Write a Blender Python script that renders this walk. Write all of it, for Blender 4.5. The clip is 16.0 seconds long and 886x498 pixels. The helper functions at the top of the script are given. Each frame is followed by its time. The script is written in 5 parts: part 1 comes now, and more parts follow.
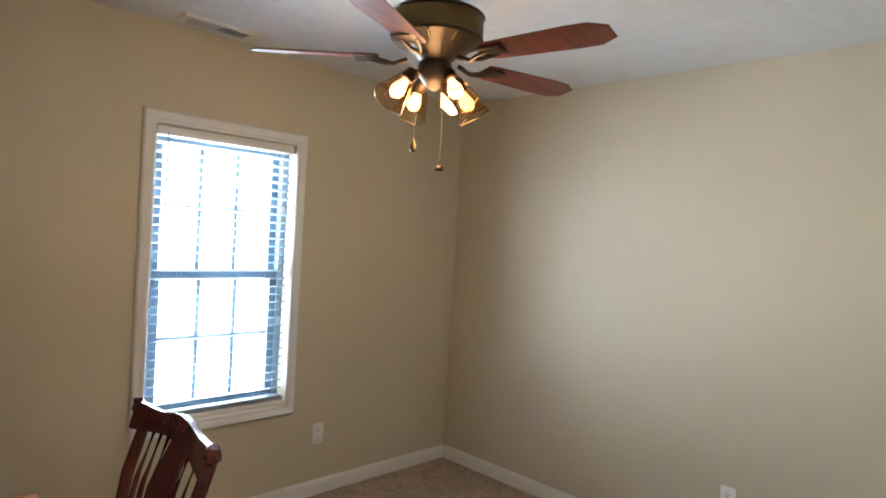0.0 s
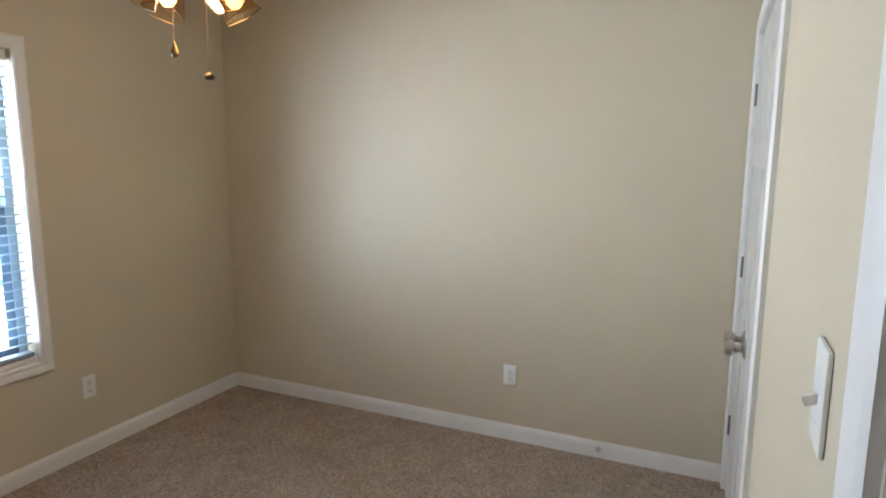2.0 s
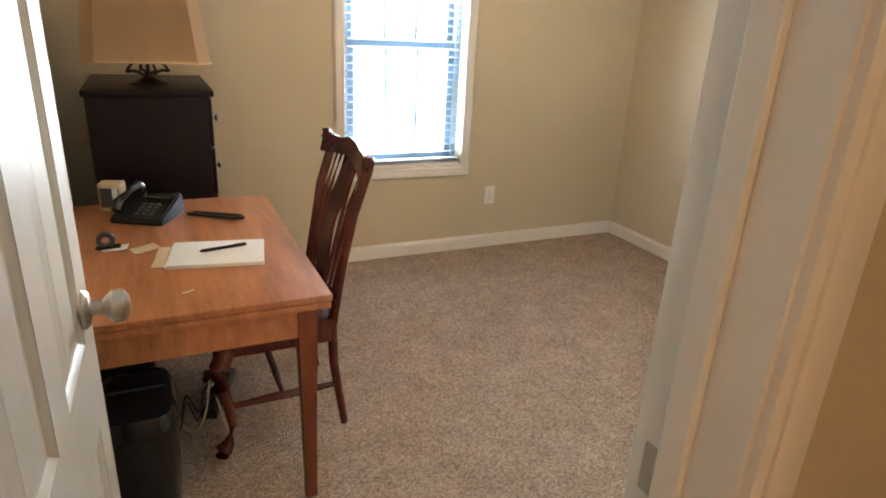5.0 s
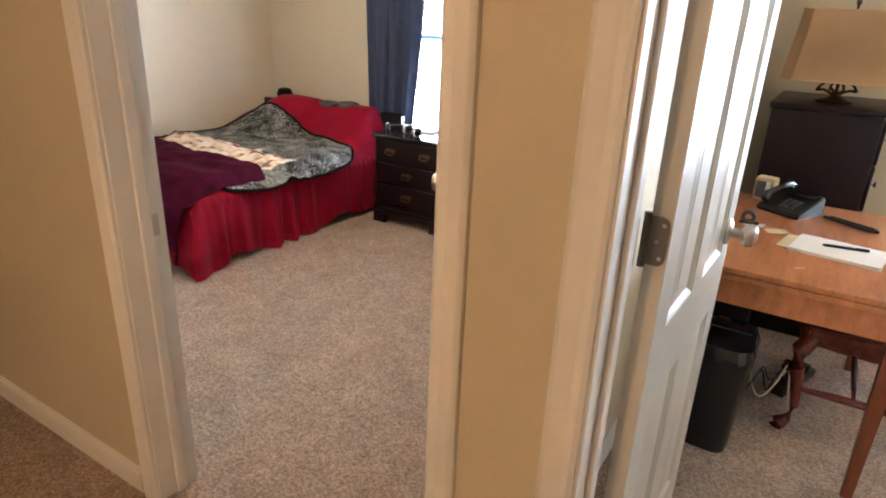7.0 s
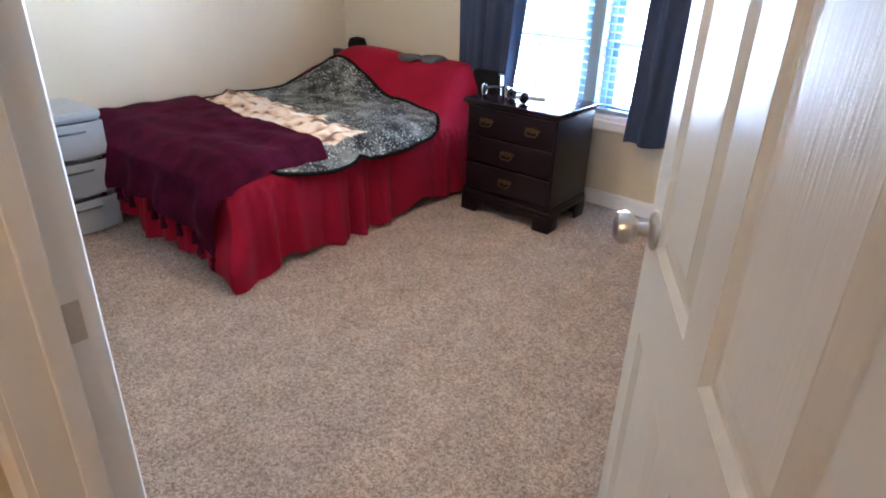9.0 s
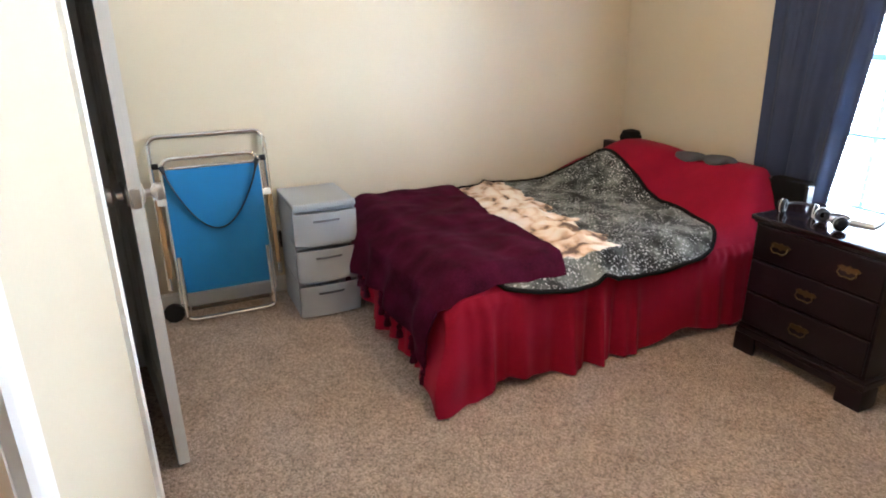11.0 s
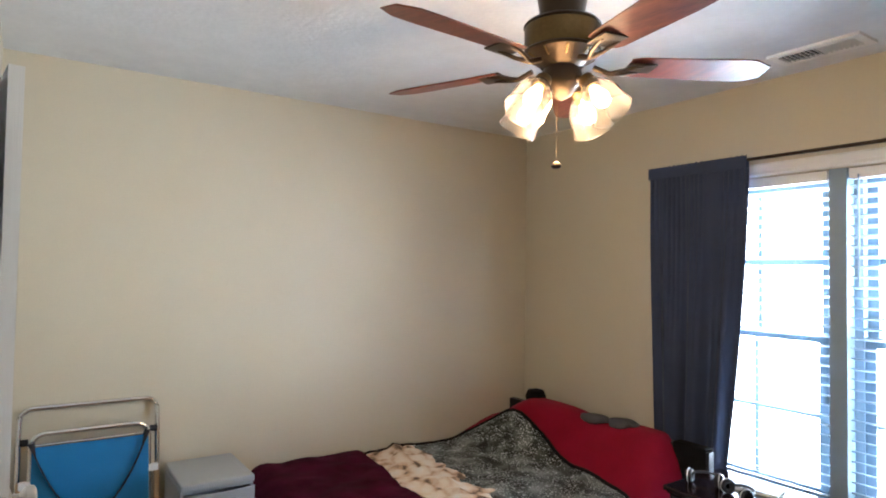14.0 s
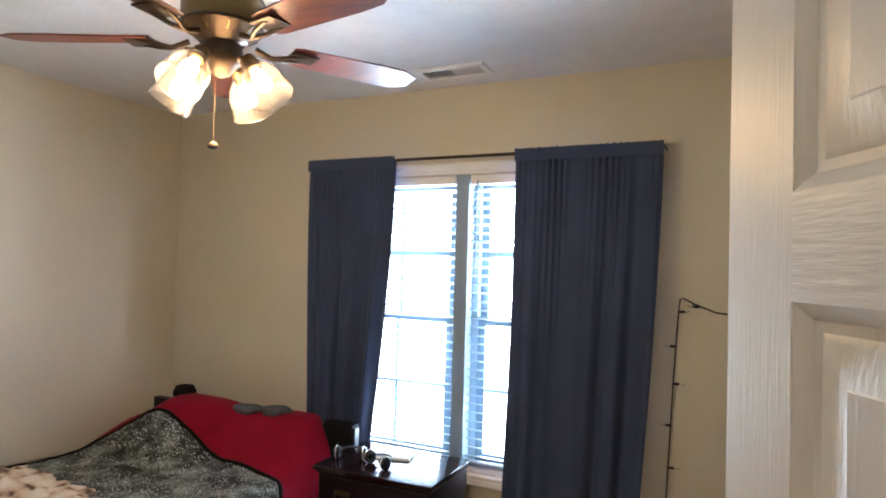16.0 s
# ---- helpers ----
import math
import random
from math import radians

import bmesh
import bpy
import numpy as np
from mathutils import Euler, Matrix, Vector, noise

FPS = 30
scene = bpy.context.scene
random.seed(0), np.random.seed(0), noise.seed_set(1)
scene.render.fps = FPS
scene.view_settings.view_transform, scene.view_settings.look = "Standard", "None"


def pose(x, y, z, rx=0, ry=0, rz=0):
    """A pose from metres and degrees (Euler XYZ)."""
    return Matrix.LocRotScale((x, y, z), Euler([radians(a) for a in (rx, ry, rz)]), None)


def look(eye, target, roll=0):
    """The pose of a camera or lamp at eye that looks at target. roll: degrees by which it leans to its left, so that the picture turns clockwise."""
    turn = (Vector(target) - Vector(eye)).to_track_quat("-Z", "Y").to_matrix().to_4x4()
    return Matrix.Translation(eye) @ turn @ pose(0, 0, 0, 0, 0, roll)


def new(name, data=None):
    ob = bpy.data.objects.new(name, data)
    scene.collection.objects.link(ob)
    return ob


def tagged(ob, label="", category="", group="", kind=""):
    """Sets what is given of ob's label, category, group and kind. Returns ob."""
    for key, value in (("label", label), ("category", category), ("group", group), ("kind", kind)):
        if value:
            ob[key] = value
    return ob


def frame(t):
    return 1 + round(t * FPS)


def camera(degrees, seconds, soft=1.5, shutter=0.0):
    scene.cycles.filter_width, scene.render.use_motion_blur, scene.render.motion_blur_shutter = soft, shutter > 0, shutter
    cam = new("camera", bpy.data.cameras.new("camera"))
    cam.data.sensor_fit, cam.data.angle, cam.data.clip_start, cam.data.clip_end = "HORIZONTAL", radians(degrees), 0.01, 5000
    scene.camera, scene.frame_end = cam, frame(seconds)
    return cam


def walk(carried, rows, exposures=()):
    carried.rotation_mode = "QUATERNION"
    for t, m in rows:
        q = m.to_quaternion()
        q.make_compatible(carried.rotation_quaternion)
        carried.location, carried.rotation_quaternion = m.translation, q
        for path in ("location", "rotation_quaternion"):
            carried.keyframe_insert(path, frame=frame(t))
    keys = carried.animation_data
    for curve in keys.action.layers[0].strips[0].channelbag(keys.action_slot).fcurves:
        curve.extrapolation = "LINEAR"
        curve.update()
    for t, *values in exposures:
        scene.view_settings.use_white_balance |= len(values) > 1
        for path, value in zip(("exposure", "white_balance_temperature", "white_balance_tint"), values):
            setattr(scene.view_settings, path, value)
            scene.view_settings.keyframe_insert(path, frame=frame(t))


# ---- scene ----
cam = camera(71.5, 16.0, soft=1.9)
PATH = [
    (0.0, pose(0.338, -0.046, 1.534, 88.74, -3.38, -44.63)),
    (0.5, pose(0.331, -0.008, 1.541, 86.17, -3.00, -50.91)),
    (1.0, pose(0.328, 0.030, 1.545, 83.82, -1.16, -59.23)),
    (1.5, pose(0.342, 0.053, 1.545, 83.34, -1.04, -63.80)),
    (2.0, pose(0.349, 0.058, 1.538, 81.18, -0.39, -65.89)),
    (2.5, pose(0.375, 0.063, 1.518, 75.37, 0.91, -66.20)),
    (3.0, pose(0.378, 0.058, 1.509, 70.37, 2.06, -65.83)),
    (3.2, pose(0.382, 0.055, 1.505, 69.28, 2.36, -65.05)),
    (5.3, pose(0.386, -0.592, 1.405, 68.96, -3.28, -15.17)),
    (5.5, pose(0.380, -0.673, 1.413, 68.58, -3.11, -8.54)),
    (6.0, pose(0.437, -0.840, 1.396, 69.11, -3.61, 10.08)),
    (6.5, pose(0.450, -0.952, 1.421, 69.23, -3.19, 23.86)),
    (7.0, pose(0.411, -0.994, 1.418, 68.90, -2.28, 32.30)),
    (7.5, pose(0.265, -0.920, 1.373, 67.78, -2.86, 34.95)),
    (8.0, pose(0.068, -0.738, 1.330, 66.99, -0.53, 34.81)),
    (8.2, pose(0.009, -0.643, 1.313, 66.52, -0.85, 35.08)),
    (10.3, pose(-0.490, 0.001, 1.319, 65.27, 0.08, 55.54)),
    (10.5, pose(-0.481, 0.033, 1.342, 67.24, 0.23, 59.46)),
    (11.0, pose(-0.512, 0.095, 1.374, 70.25, 0.54, 65.03)),
    (11.5, pose(-0.534, 0.066, 1.410, 75.44, 0.64, 66.40)),
    (12.0, pose(-0.567, 0.050, 1.445, 82.08, 0.25, 65.28)),
    (12.5, pose(-0.561, 0.030, 1.479, 87.92, 0.15, 64.93)),
    (13.0, pose(-0.564, 0.047, 1.504, 92.11, -0.01, 64.90)),
    (13.5, pose(-0.562, 0.056, 1.517, 92.98, -0.45, 62.84)),
    (14.0, pose(-0.563, 0.052, 1.526, 91.86, -0.90, 55.93)),
    (14.5, pose(-0.570, 0.051, 1.542, 90.93, -1.58, 47.74)),
    (15.0, pose(-0.593, 0.046, 1.544, 91.46, -1.79, 39.01)),
    (15.5, pose(-0.571, 0.057, 1.529, 91.91, -1.79, 31.19)),
    (16.0, pose(-0.563, 0.063, 1.519, 91.57, -1.56, 24.99)),
]
walk(cam, PATH, exposures=[(0.0, 0.95, 5850, 9), (1.5, 0.98, 5750, 9), (3.2, 1.4, 5450, 10), (5.5, 1.85, 6500, 10), (6.5, 2.15, 5900, 10), (7.0, 2.17, 5700, 10), (8.0, 2.25, 5000, 10), (8.2, 2.2, 4900, 10), (10.5, 2.22, 5350, 10), (11.5, 1.98, 5800, 10), (12.5, 1.63, 5900, 10), (13.5, 1.25, 5900, 10), (14.5, 1.46, 5400, 9), (16.0, 1.48, 5650, 9)])

# ---- extents of the place, metres ----
S, SH, YN, XE, XW, H = -0.06, -0.18, 2.92, 3.39, -3.78, 2.44
WA, WB = 0.0, -0.075            # faces of the wall between the two rooms
DA0, DA1 = 0.174, 0.850       # doorway of the office
DB0, DB1 = -1.062, -0.086       # doorway of the bedroom
CA0, CA1 = 2.0, 3.33           # closet of the office
CB0, CB1 = -3.22, -2.21        # closet of the bedroom
HS = -3.6                      # far side of the hall

# ---- light ----
sky = bpy.data.worlds.new("sky")
scene.world = sky
sky.use_nodes = True
_t = sky.node_tree.nodes.new("ShaderNodeTexSky")
_t.sky_type = "NISHITA"
_t.sun_disc = False
_t.sun_elevation, _t.sun_rotation = radians(42), radians(200)
sky.node_tree.links.new(_t.outputs[0], sky.node_tree.nodes["Background"].inputs[0])
sky.node_tree.nodes["Background"].inputs[1].default_value = 0.15


def lamp(name, kind, m, power, colour, size=0.1, size_y=None):
    d = bpy.data.lights.new(name, kind)
    d.energy, d.color = power, colour
    if kind == "AREA":
        d.shape, d.size, d.size_y = "RECTANGLE", size, size_y or size
    elif kind == "SUN":
        d.angle = size
    else:
        d.shadow_soft_size = size
    o = new(name, d)
    o.matrix_world = m
    return o


lamp("sun", "SUN", look((3, -6, 8), (0, 0, 0)), 4.0, (1, 0.95, 0.86), radians(0.5))
DAY = (0.88, 0.95, 1.0)
lamp("daylight_office", "AREA", pose(1.745, YN + 0.19, 1.27, -90, 0, 0), 74, DAY, 0.72, 1.4)
lamp("daylight_bedroom", "AREA", pose(-1.82, YN + 0.19, 1.24, -90, 0, 0), 178, DAY, 1.5, 1.5)
WARM = (1.0, 0.62, 0.30)
lamp("hall_bulb", "POINT", pose(-0.15, -2.6, 2.28), 21, (1.0, 0.58, 0.27), 0.09)


# ---- materials ----
def material(name, base, rough=0.6, metal=0.0, vary=0.12, scale=6.0, fine=60.0, bump=0.1, depth=0.002, tint=None, wave=0.0, spec=0.5, stretch=(1, 1, 1), sheen=0.0, island=0.0):
    """A procedural surface: two scales of colour change, fine relief and roughness that follows them."""
    m = bpy.data.materials.new(name)
    m.use_nodes = True
    n, l = m.node_tree.nodes, m.node_tree.links
    b = n["Principled BSDF"]
    b.inputs["Roughness"].default_value, b.inputs["Metallic"].default_value = rough, metal
    b.inputs["Specular IOR Level"].default_value = spec
    if sheen:
        b.inputs["Sheen Weight"].default_value = sheen
    tc, mp = n.new("ShaderNodeTexCoord"), n.new("ShaderNodeMapping")
    l.new(tc.outputs["Object"], mp.inputs[0])
    mp.inputs["Scale"].default_value = stretch
    big, small = n.new("ShaderNodeTexNoise"), n.new("ShaderNodeTexNoise")
    big.inputs["Scale"].default_value, small.inputs["Scale"].default_value = scale, fine
    big.inputs["Detail"].default_value, small.inputs["Detail"].default_value = 4, 3
    for t in (big, small):
        l.new(mp.outputs[0], t.inputs[0])
    add = n.new("ShaderNodeMath")
    add.operation = "MULTIPLY_ADD"
    l.new(small.outputs[0], add.inputs[0])
    add.inputs[1].default_value = 0.5
    l.new(big.outputs[0], add.inputs[2])
    ramp = n.new("ShaderNodeValToRGB")
    lo = [c * (1 - vary) for c in base]
    hi = [min(1, c * (1 + vary)) for c in (tint or base)]
    ramp.color_ramp.elements[0].color, ramp.color_ramp.elements[1].color = (*lo, 1), (*hi, 1)
    ramp.color_ramp.elements[0].position, ramp.color_ramp.elements[1].position = 0.45, 1.05
    l.new(add.outputs[0], ramp.inputs[0])
    l.new(ramp.outputs[0], b.inputs["Base Color"])
    src = small.outputs[0]
    if wave:
        w = n.new("ShaderNodeTexWave")
        w.inputs["Scale"].default_value, w.inputs["Distortion"].default_value = wave, 6
        w.inputs["Detail"].default_value = 3
        l.new(mp.outputs[0], w.inputs[0])
        src = w.outputs[1]
    bp = n.new("ShaderNodeBump")
    bp.inputs["Strength"].default_value, bp.inputs["Distance"].default_value = bump, depth
    l.new(src, bp.inputs["Height"])
    l.new(bp.outputs[0], b.inputs["Normal"])
    return m


def glowing(name, colour, power):
    m = bpy.data.materials.new(name)
    m.use_nodes = True
    b = m.node_tree.nodes["Principled BSDF"]
    b.inputs["Base Color"].default_value = (*colour, 1)
    b.inputs["Emission Color"].default_value, b.inputs["Emission Strength"].default_value = (*colour, 1), power
    return m


def glass(name, colour, rough=0.02, trans=1.0, ior=1.45, alpha=1.0):
    m = bpy.data.materials.new(name)
    m.use_nodes = True
    b = m.node_tree.nodes["Principled BSDF"]
    b.inputs["Base Color"].default_value = (*colour, 1)
    b.inputs["Roughness"].default_value, b.inputs["Transmission Weight"].default_value, b.inputs["IOR"].default_value = rough, trans, ior
    b.inputs["Alpha"].default_value = alpha
    return m


PAINT = material("wall_paint", (0.59, 0.525, 0.39), 0.55, vary=0.04, scale=1.3, fine=140, bump=0.18, depth=0.0012)
CEIL = material("ceiling_paint", (0.72, 0.72, 0.72), 0.8, vary=0.05, scale=9, fine=45, bump=0.5, depth=0.004)
WHITE = material("white_trim_paint", (0.78, 0.77, 0.74), 0.46, vary=0.03, scale=4, fine=90, bump=0.05, depth=0.001)
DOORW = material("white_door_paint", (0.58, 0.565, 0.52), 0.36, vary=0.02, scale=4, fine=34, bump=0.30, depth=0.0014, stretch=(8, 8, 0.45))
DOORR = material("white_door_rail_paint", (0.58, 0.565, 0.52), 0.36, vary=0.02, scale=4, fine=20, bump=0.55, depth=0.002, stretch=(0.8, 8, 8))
# white window vinyl; its blue-grey backlit shade is put into these two colours
SHADED_VINYL = material("shaded_frame_vinyl", (0.25, 0.33, 0.40), 0.4, vary=0.02, bump=0.02)
SHADED_GRILLE = material("shaded_sash_vinyl", (0.11, 0.165, 0.215), 0.5, vary=0.04, bump=0.02)
# white blind plastic, darkened in colour to stand out as backlit slats
SHADED_SLAT = material("shaded_slat_plastic", (0.27, 0.33, 0.39), 0.45, vary=0.03, fine=120, bump=0.03)
CARPET = material("beige_carpet", (0.29, 0.228, 0.180), 0.95, vary=0.1, scale=115, fine=300, bump=0.9, depth=0.006, tint=(0.56, 0.45, 0.365), spec=0.1)
_n, _l = CARPET.node_tree.nodes, CARPET.node_tree.links
_n["Color Ramp"].color_ramp.elements[0].position, _n["Color Ramp"].color_ramp.elements[1].position = 0.0, 1.0
_v = _n.new("ShaderNodeTexVoronoi")
_v.inputs["Scale"].default_value = 165
_warp = _n.new("ShaderNodeTexNoise")
_warp.inputs["Scale"].default_value = 60
_wm = _n.new("ShaderNodeVectorMath")
_wm.operation = "MULTIPLY_ADD"
_wm.inputs[1].default_value = (0.02, 0.02, 0.02)
_l.new(_n["Texture Coordinate"].outputs["Object"], _warp.inputs["Vector"])
_l.new(_warp.outputs[1], _wm.inputs[0])
_l.new(_n["Texture Coordinate"].outputs["Object"], _wm.inputs[2])
_l.new(_wm.outputs[0], _v.inputs["Vector"])
_sep = _n.new("ShaderNodeSeparateColor")
_l.new(_v.outputs["Color"], _sep.inputs[0])
_l.new(_sep.outputs[0], _n["Color Ramp"].inputs[0])
_l.new(_v.outputs["Distance"], _n["Bump"].inputs["Height"])
_n["Bump"].invert = True
_w = _n.new("ShaderNodeTexNoise")
_w.inputs["Scale"].default_value, _w.inputs["Detail"].default_value = 7.0, 7
_r = _n.new("ShaderNodeValToRGB")
_r.color_ramp.elements[0].position, _r.color_ramp.elements[0].color = 0.34, (0.84, 0.83, 0.82, 1)
_r.color_ramp.elements[1].position, _r.color_ramp.elements[1].color = 0.66, (1.12, 1.12, 1.12, 1)
_m = _n.new("ShaderNodeMix")
_m.data_type, _m.blend_type = "RGBA", "MULTIPLY"
_m.inputs[0].default_value = 0.6
_b = _n["Principled BSDF"]
_l.new(_n["Texture Coordinate"].outputs["Object"], _w.inputs["Vector"])
_l.new(_w.outputs[0], _r.inputs[0])
_l.new(_b.inputs["Base Color"].links[0].from_socket, _m.inputs[6])
_l.new(_r.outputs[0], _m.inputs[7])
_l.new(_m.outputs[2], _b.inputs["Base Color"])
HINGE = material("tarnished_nickel", (0.17, 0.155, 0.14), 0.38, 0.85, vary=0.15, fine=150, bump=0.08)
NICKEL = material("satin_nickel", (0.52, 0.49, 0.45), 0.28, 1.0, vary=0.08, fine=200, bump=0.05)
BRASS = material("antique_brass", (0.14, 0.098, 0.045), 0.42, 1.0, vary=0.2, fine=90, bump=0.1)
BRONZE = material("dark_bronze", (0.055, 0.038, 0.024), 0.35, 0.8, vary=0.2, bump=0.08)
CHROME = material("polished_aluminium", (0.72, 0.73, 0.74), 0.2, 1.0, vary=0.05, bump=0.02)
MAHOG = material("mahogany", (0.085, 0.018, 0.010), 0.42, vary=0.3, scale=5, fine=40, bump=0.08, wave=3, stretch=(1, 8, 1), tint=(0.15, 0.034, 0.016))
CHAIRW = material("dark_cherry_wood", (0.050, 0.011, 0.009), 0.26, vary=0.35, scale=8, fine=60, bump=0.05, tint=(0.10, 0.022, 0.016))
DESKW = material("worn_maple_varnish", (0.34, 0.125, 0.045), 0.34, vary=0.16, scale=3, fine=26, bump=0.08, wave=2.5, stretch=(9, 1, 4), tint=(0.46, 0.19, 0.08))
LEGW = material("reddish_leg_wood", (0.17, 0.045, 0.018), 0.35, vary=0.25, scale=8, fine=30, bump=0.08, stretch=(5, 5, 1))
DARKW = material("espresso_wood", (0.009, 0.0045, 0.007), 0.36, spec=0.22, vary=0.3, scale=5, fine=50, bump=0.05, stretch=(1, 6, 1))
POLISH = material("polished_espresso_wood", (0.012, 0.006, 0.008), 0.13, spec=0.6, vary=0.3, scale=5, fine=50, bump=0.02, stretch=(1, 6, 1))
BLACK = material("black_plastic", (0.010, 0.010, 0.012), 0.42, spec=0.3, vary=0.25, fine=120, bump=0.06)
GLOSSB = material("glossy_black_plastic", (0.010, 0.012, 0.016), 0.12, vary=0.2, bump=0.01)
GREYP = material("grey_plastic", (0.35, 0.375, 0.40), 0.42, vary=0.06, fine=200, bump=0.05)
GREYD = material("dark_grey_plastic", (0.07, 0.075, 0.085), 0.45, vary=0.1, bump=0.05)
WHITEP = material("white_plastic", (0.80, 0.80, 0.77), 0.35, vary=0.02, bump=0.02)
RED = material("red_bedspread", (0.245, 0.0035, 0.021), 0.75, vary=0.18, scale=5, fine=260, bump=0.2, depth=0.002, spec=0.12, sheen=0.02)
PLUM = material("plum_velvet_throw", (0.026, 0.0018, 0.010), 0.85, vary=0.35, scale=9, fine=150, bump=0.6, depth=0.003, tint=(0.056, 0.004, 0.019), spec=0.06)
BIND = material("black_binding", (0.008, 0.008, 0.009), 0.8, spec=0.1, vary=0.2, fine=200, bump=0.2)
TICK = material("off_white_ticking", (0.55, 0.50, 0.43), 0.8, vary=0.1, fine=160, bump=0.2)
CURTAIN = material("slate_blackout_cloth", (0.038, 0.052, 0.100), 0.75, vary=0.14, scale=5, fine=420, bump=0.25, depth=0.001, spec=0.25, sheen=0.03)
BLUE = material("blue_sling_fabric", (0.004, 0.16, 0.40), 0.55, vary=0.1, scale=5, fine=400, bump=0.25, depth=0.001)
TAN = material("varnished_pale_wood", (0.46, 0.29, 0.14), 0.4, vary=0.15, fine=40, bump=0.06, stretch=(8, 8, 1))
STRAP = material("black_webbing", (0.01, 0.01, 0.012), 0.7, vary=0.2, fine=300, bump=0.3)
PAPER = material("white_paper", (0.80, 0.80, 0.78), 0.7, vary=0.03, fine=160, bump=0.03)
CREAM = material("cream_paper", (0.62, 0.50, 0.31), 0.7, vary=0.1, bump=0.05)
SHADE = material("tan_linen_shade", (0.62, 0.42, 0.23), 0.8, vary=0.1, scale=5, fine=330, bump=0.3, depth=0.001)
TEAL = material("teal_plastic", (0.01, 0.10, 0.13), 0.45, vary=0.1, bump=0.03)
GRIME = material("grey_fabric", (0.075, 0.077, 0.085), 0.8, vary=0.2, fine=200, bump=0.3)
# closet walls: the shade of an unlit closet is put into this colour
CLOSET_SHADE = material("shaded_closet_paint", (0.12, 0.10, 0.075), 0.7, vary=0.05, bump=0.1)
GROUND = material("pale_gravel_and_dry_grass", (0.42, 0.40, 0.34), 0.95, vary=0.25, scale=0.6, fine=12, bump=0.3, depth=0.02, tint=(0.60, 0.58, 0.54))
PANE = glass("window_glass", (1, 1, 1), 0.0, alpha=0.12)
SMOKE = glass("smoked_amber_glass", (0.90, 0.72, 0.50), 0.03, ior=1.12)
FROST = glass("ribbed_frosted_glass", (1.0, 0.95, 0.88), 0.10, trans=0.95, ior=1.25)
BULB = glowing("warm_bulb", (1.0, 0.56, 0.22), 4)
BULBB = glowing("warm_white_bulb", (1.0, 0.66, 0.36), 9)
FAIRY = glass("clear_fairy_bulb", (0.95, 0.95, 0.95), 0.05)


# ---- building blocks ----
def link(name, bm, mat, parent=None, label="", smooth=35):
    me = bpy.data.meshes.new(name)
    bmesh.ops.recalc_face_normals(bm, faces=bm.faces)
    bm.to_mesh(me)
    bm.free()
    me.materials.append(mat)
    if smooth:
        me.shade_smooth()
        me.set_sharp_from_angle(angle=radians(smooth))
    o = new(name, me)
    if parent is not None:
        o.parent = parent
    if label:
        o["label"] = label
    return o


def part(name, bm, mat, parent, label="", smooth=35):
    return link(name, bm, mat, parent, label, smooth)


def thing(name, m, label, category, group="", kind=""):
    o = new(name)
    o.empty_display_size = 0.05
    o.matrix_world = m
    return tagged(o, label, category, group, kind)


def box(bm, x0, y0, z0, x1, y1, z1, r=0.0, seg=2):
    v = bmesh.ops.create_cube(bm, size=1)["verts"]
    for p in v:
        p.co = Vector(((x0 + x1) / 2 + p.co.x * (x1 - x0), (y0 + y1) / 2 + p.co.y * (y1 - y0), (z0 + z1) / 2 + p.co.z * (z1 - z0)))
    if r:
        e = list({e for p in v for e in p.link_edges})
        bmesh.ops.bevel(bm, geom=e, offset=r, segments=seg, affect="EDGES", profile=0.6)
    return bm


def cube(x0, y0, z0, x1, y1, z1, r=0.0, seg=2):
    return box(bmesh.new(), x0, y0, z0, x1, y1, z1, r, seg)


def lathe(profile, n=24, m=None, bm=None):
    """A turned shape round z from (radius, height) pairs."""
    bm = bm or bmesh.new()
    rings = []
    for r, z in profile:
        if r < 1e-5:
            rings.append([bm.verts.new((0, 0, z))])
        else:
            rings.append([bm.verts.new((r * math.cos(2 * math.pi * i / n), r * math.sin(2 * math.pi * i / n), z)) for i in range(n)])
    for a, b in zip(rings, rings[1:]):
        for i in range(n):
            j = (i + 1) % n
            if len(a) == 1 and len(b) == 1:
                continue
            if len(a) == 1:
                bm.faces.new((a[0], b[i], b[j]))
            elif len(b) == 1:
                bm.faces.new((a[i], b[0], a[j]))
            else:
                bm.faces.new((a[i], b[i], b[j], a[j]))
    if m is not None:
        bmesh.ops.transform(bm, matrix=m, verts=[v for r in rings for v in r])
    return bm


def tube(points, radius, n=8, bm=None, closed=False, flat=1.0):
    """A round bar along points; radius a number or one per point."""
    bm = bm or bmesh.new()
    pts = [Vector(p) for p in points]
    k = len(pts)
    rad = radius if isinstance(radius, (list, tuple)) else [radius] * k
    up = Vector((0, 0, 1))
    rings = []
    for i, p in enumerate(pts):
        a = pts[(i - 1) % k] if closed or i > 0 else p
        b = pts[(i + 1) % k] if closed or i < k - 1 else p
        d = (b - a).normalized()
        ref = up if abs(d.dot(up)) < 0.95 else Vector((1, 0, 0))
        s = d.cross(ref).normalized()
        u = s.cross(d).normalized()
        rings.append([bm.verts.new(p + (s * math.cos(2 * math.pi * j / n) + u * flat * math.sin(2 * math.pi * j / n)) * rad[i]) for j in range(n)])
    for i in range(k if closed else k - 1):
        a, b = rings[i], rings[(i + 1) % k]
        for j in range(n):
            bm.faces.new((a[j], a[(j + 1) % n], b[(j + 1) % n], b[j]))
    if not closed:
        bm.faces.new(rings[0])
        bm.faces.new(rings[-1])
    return bm


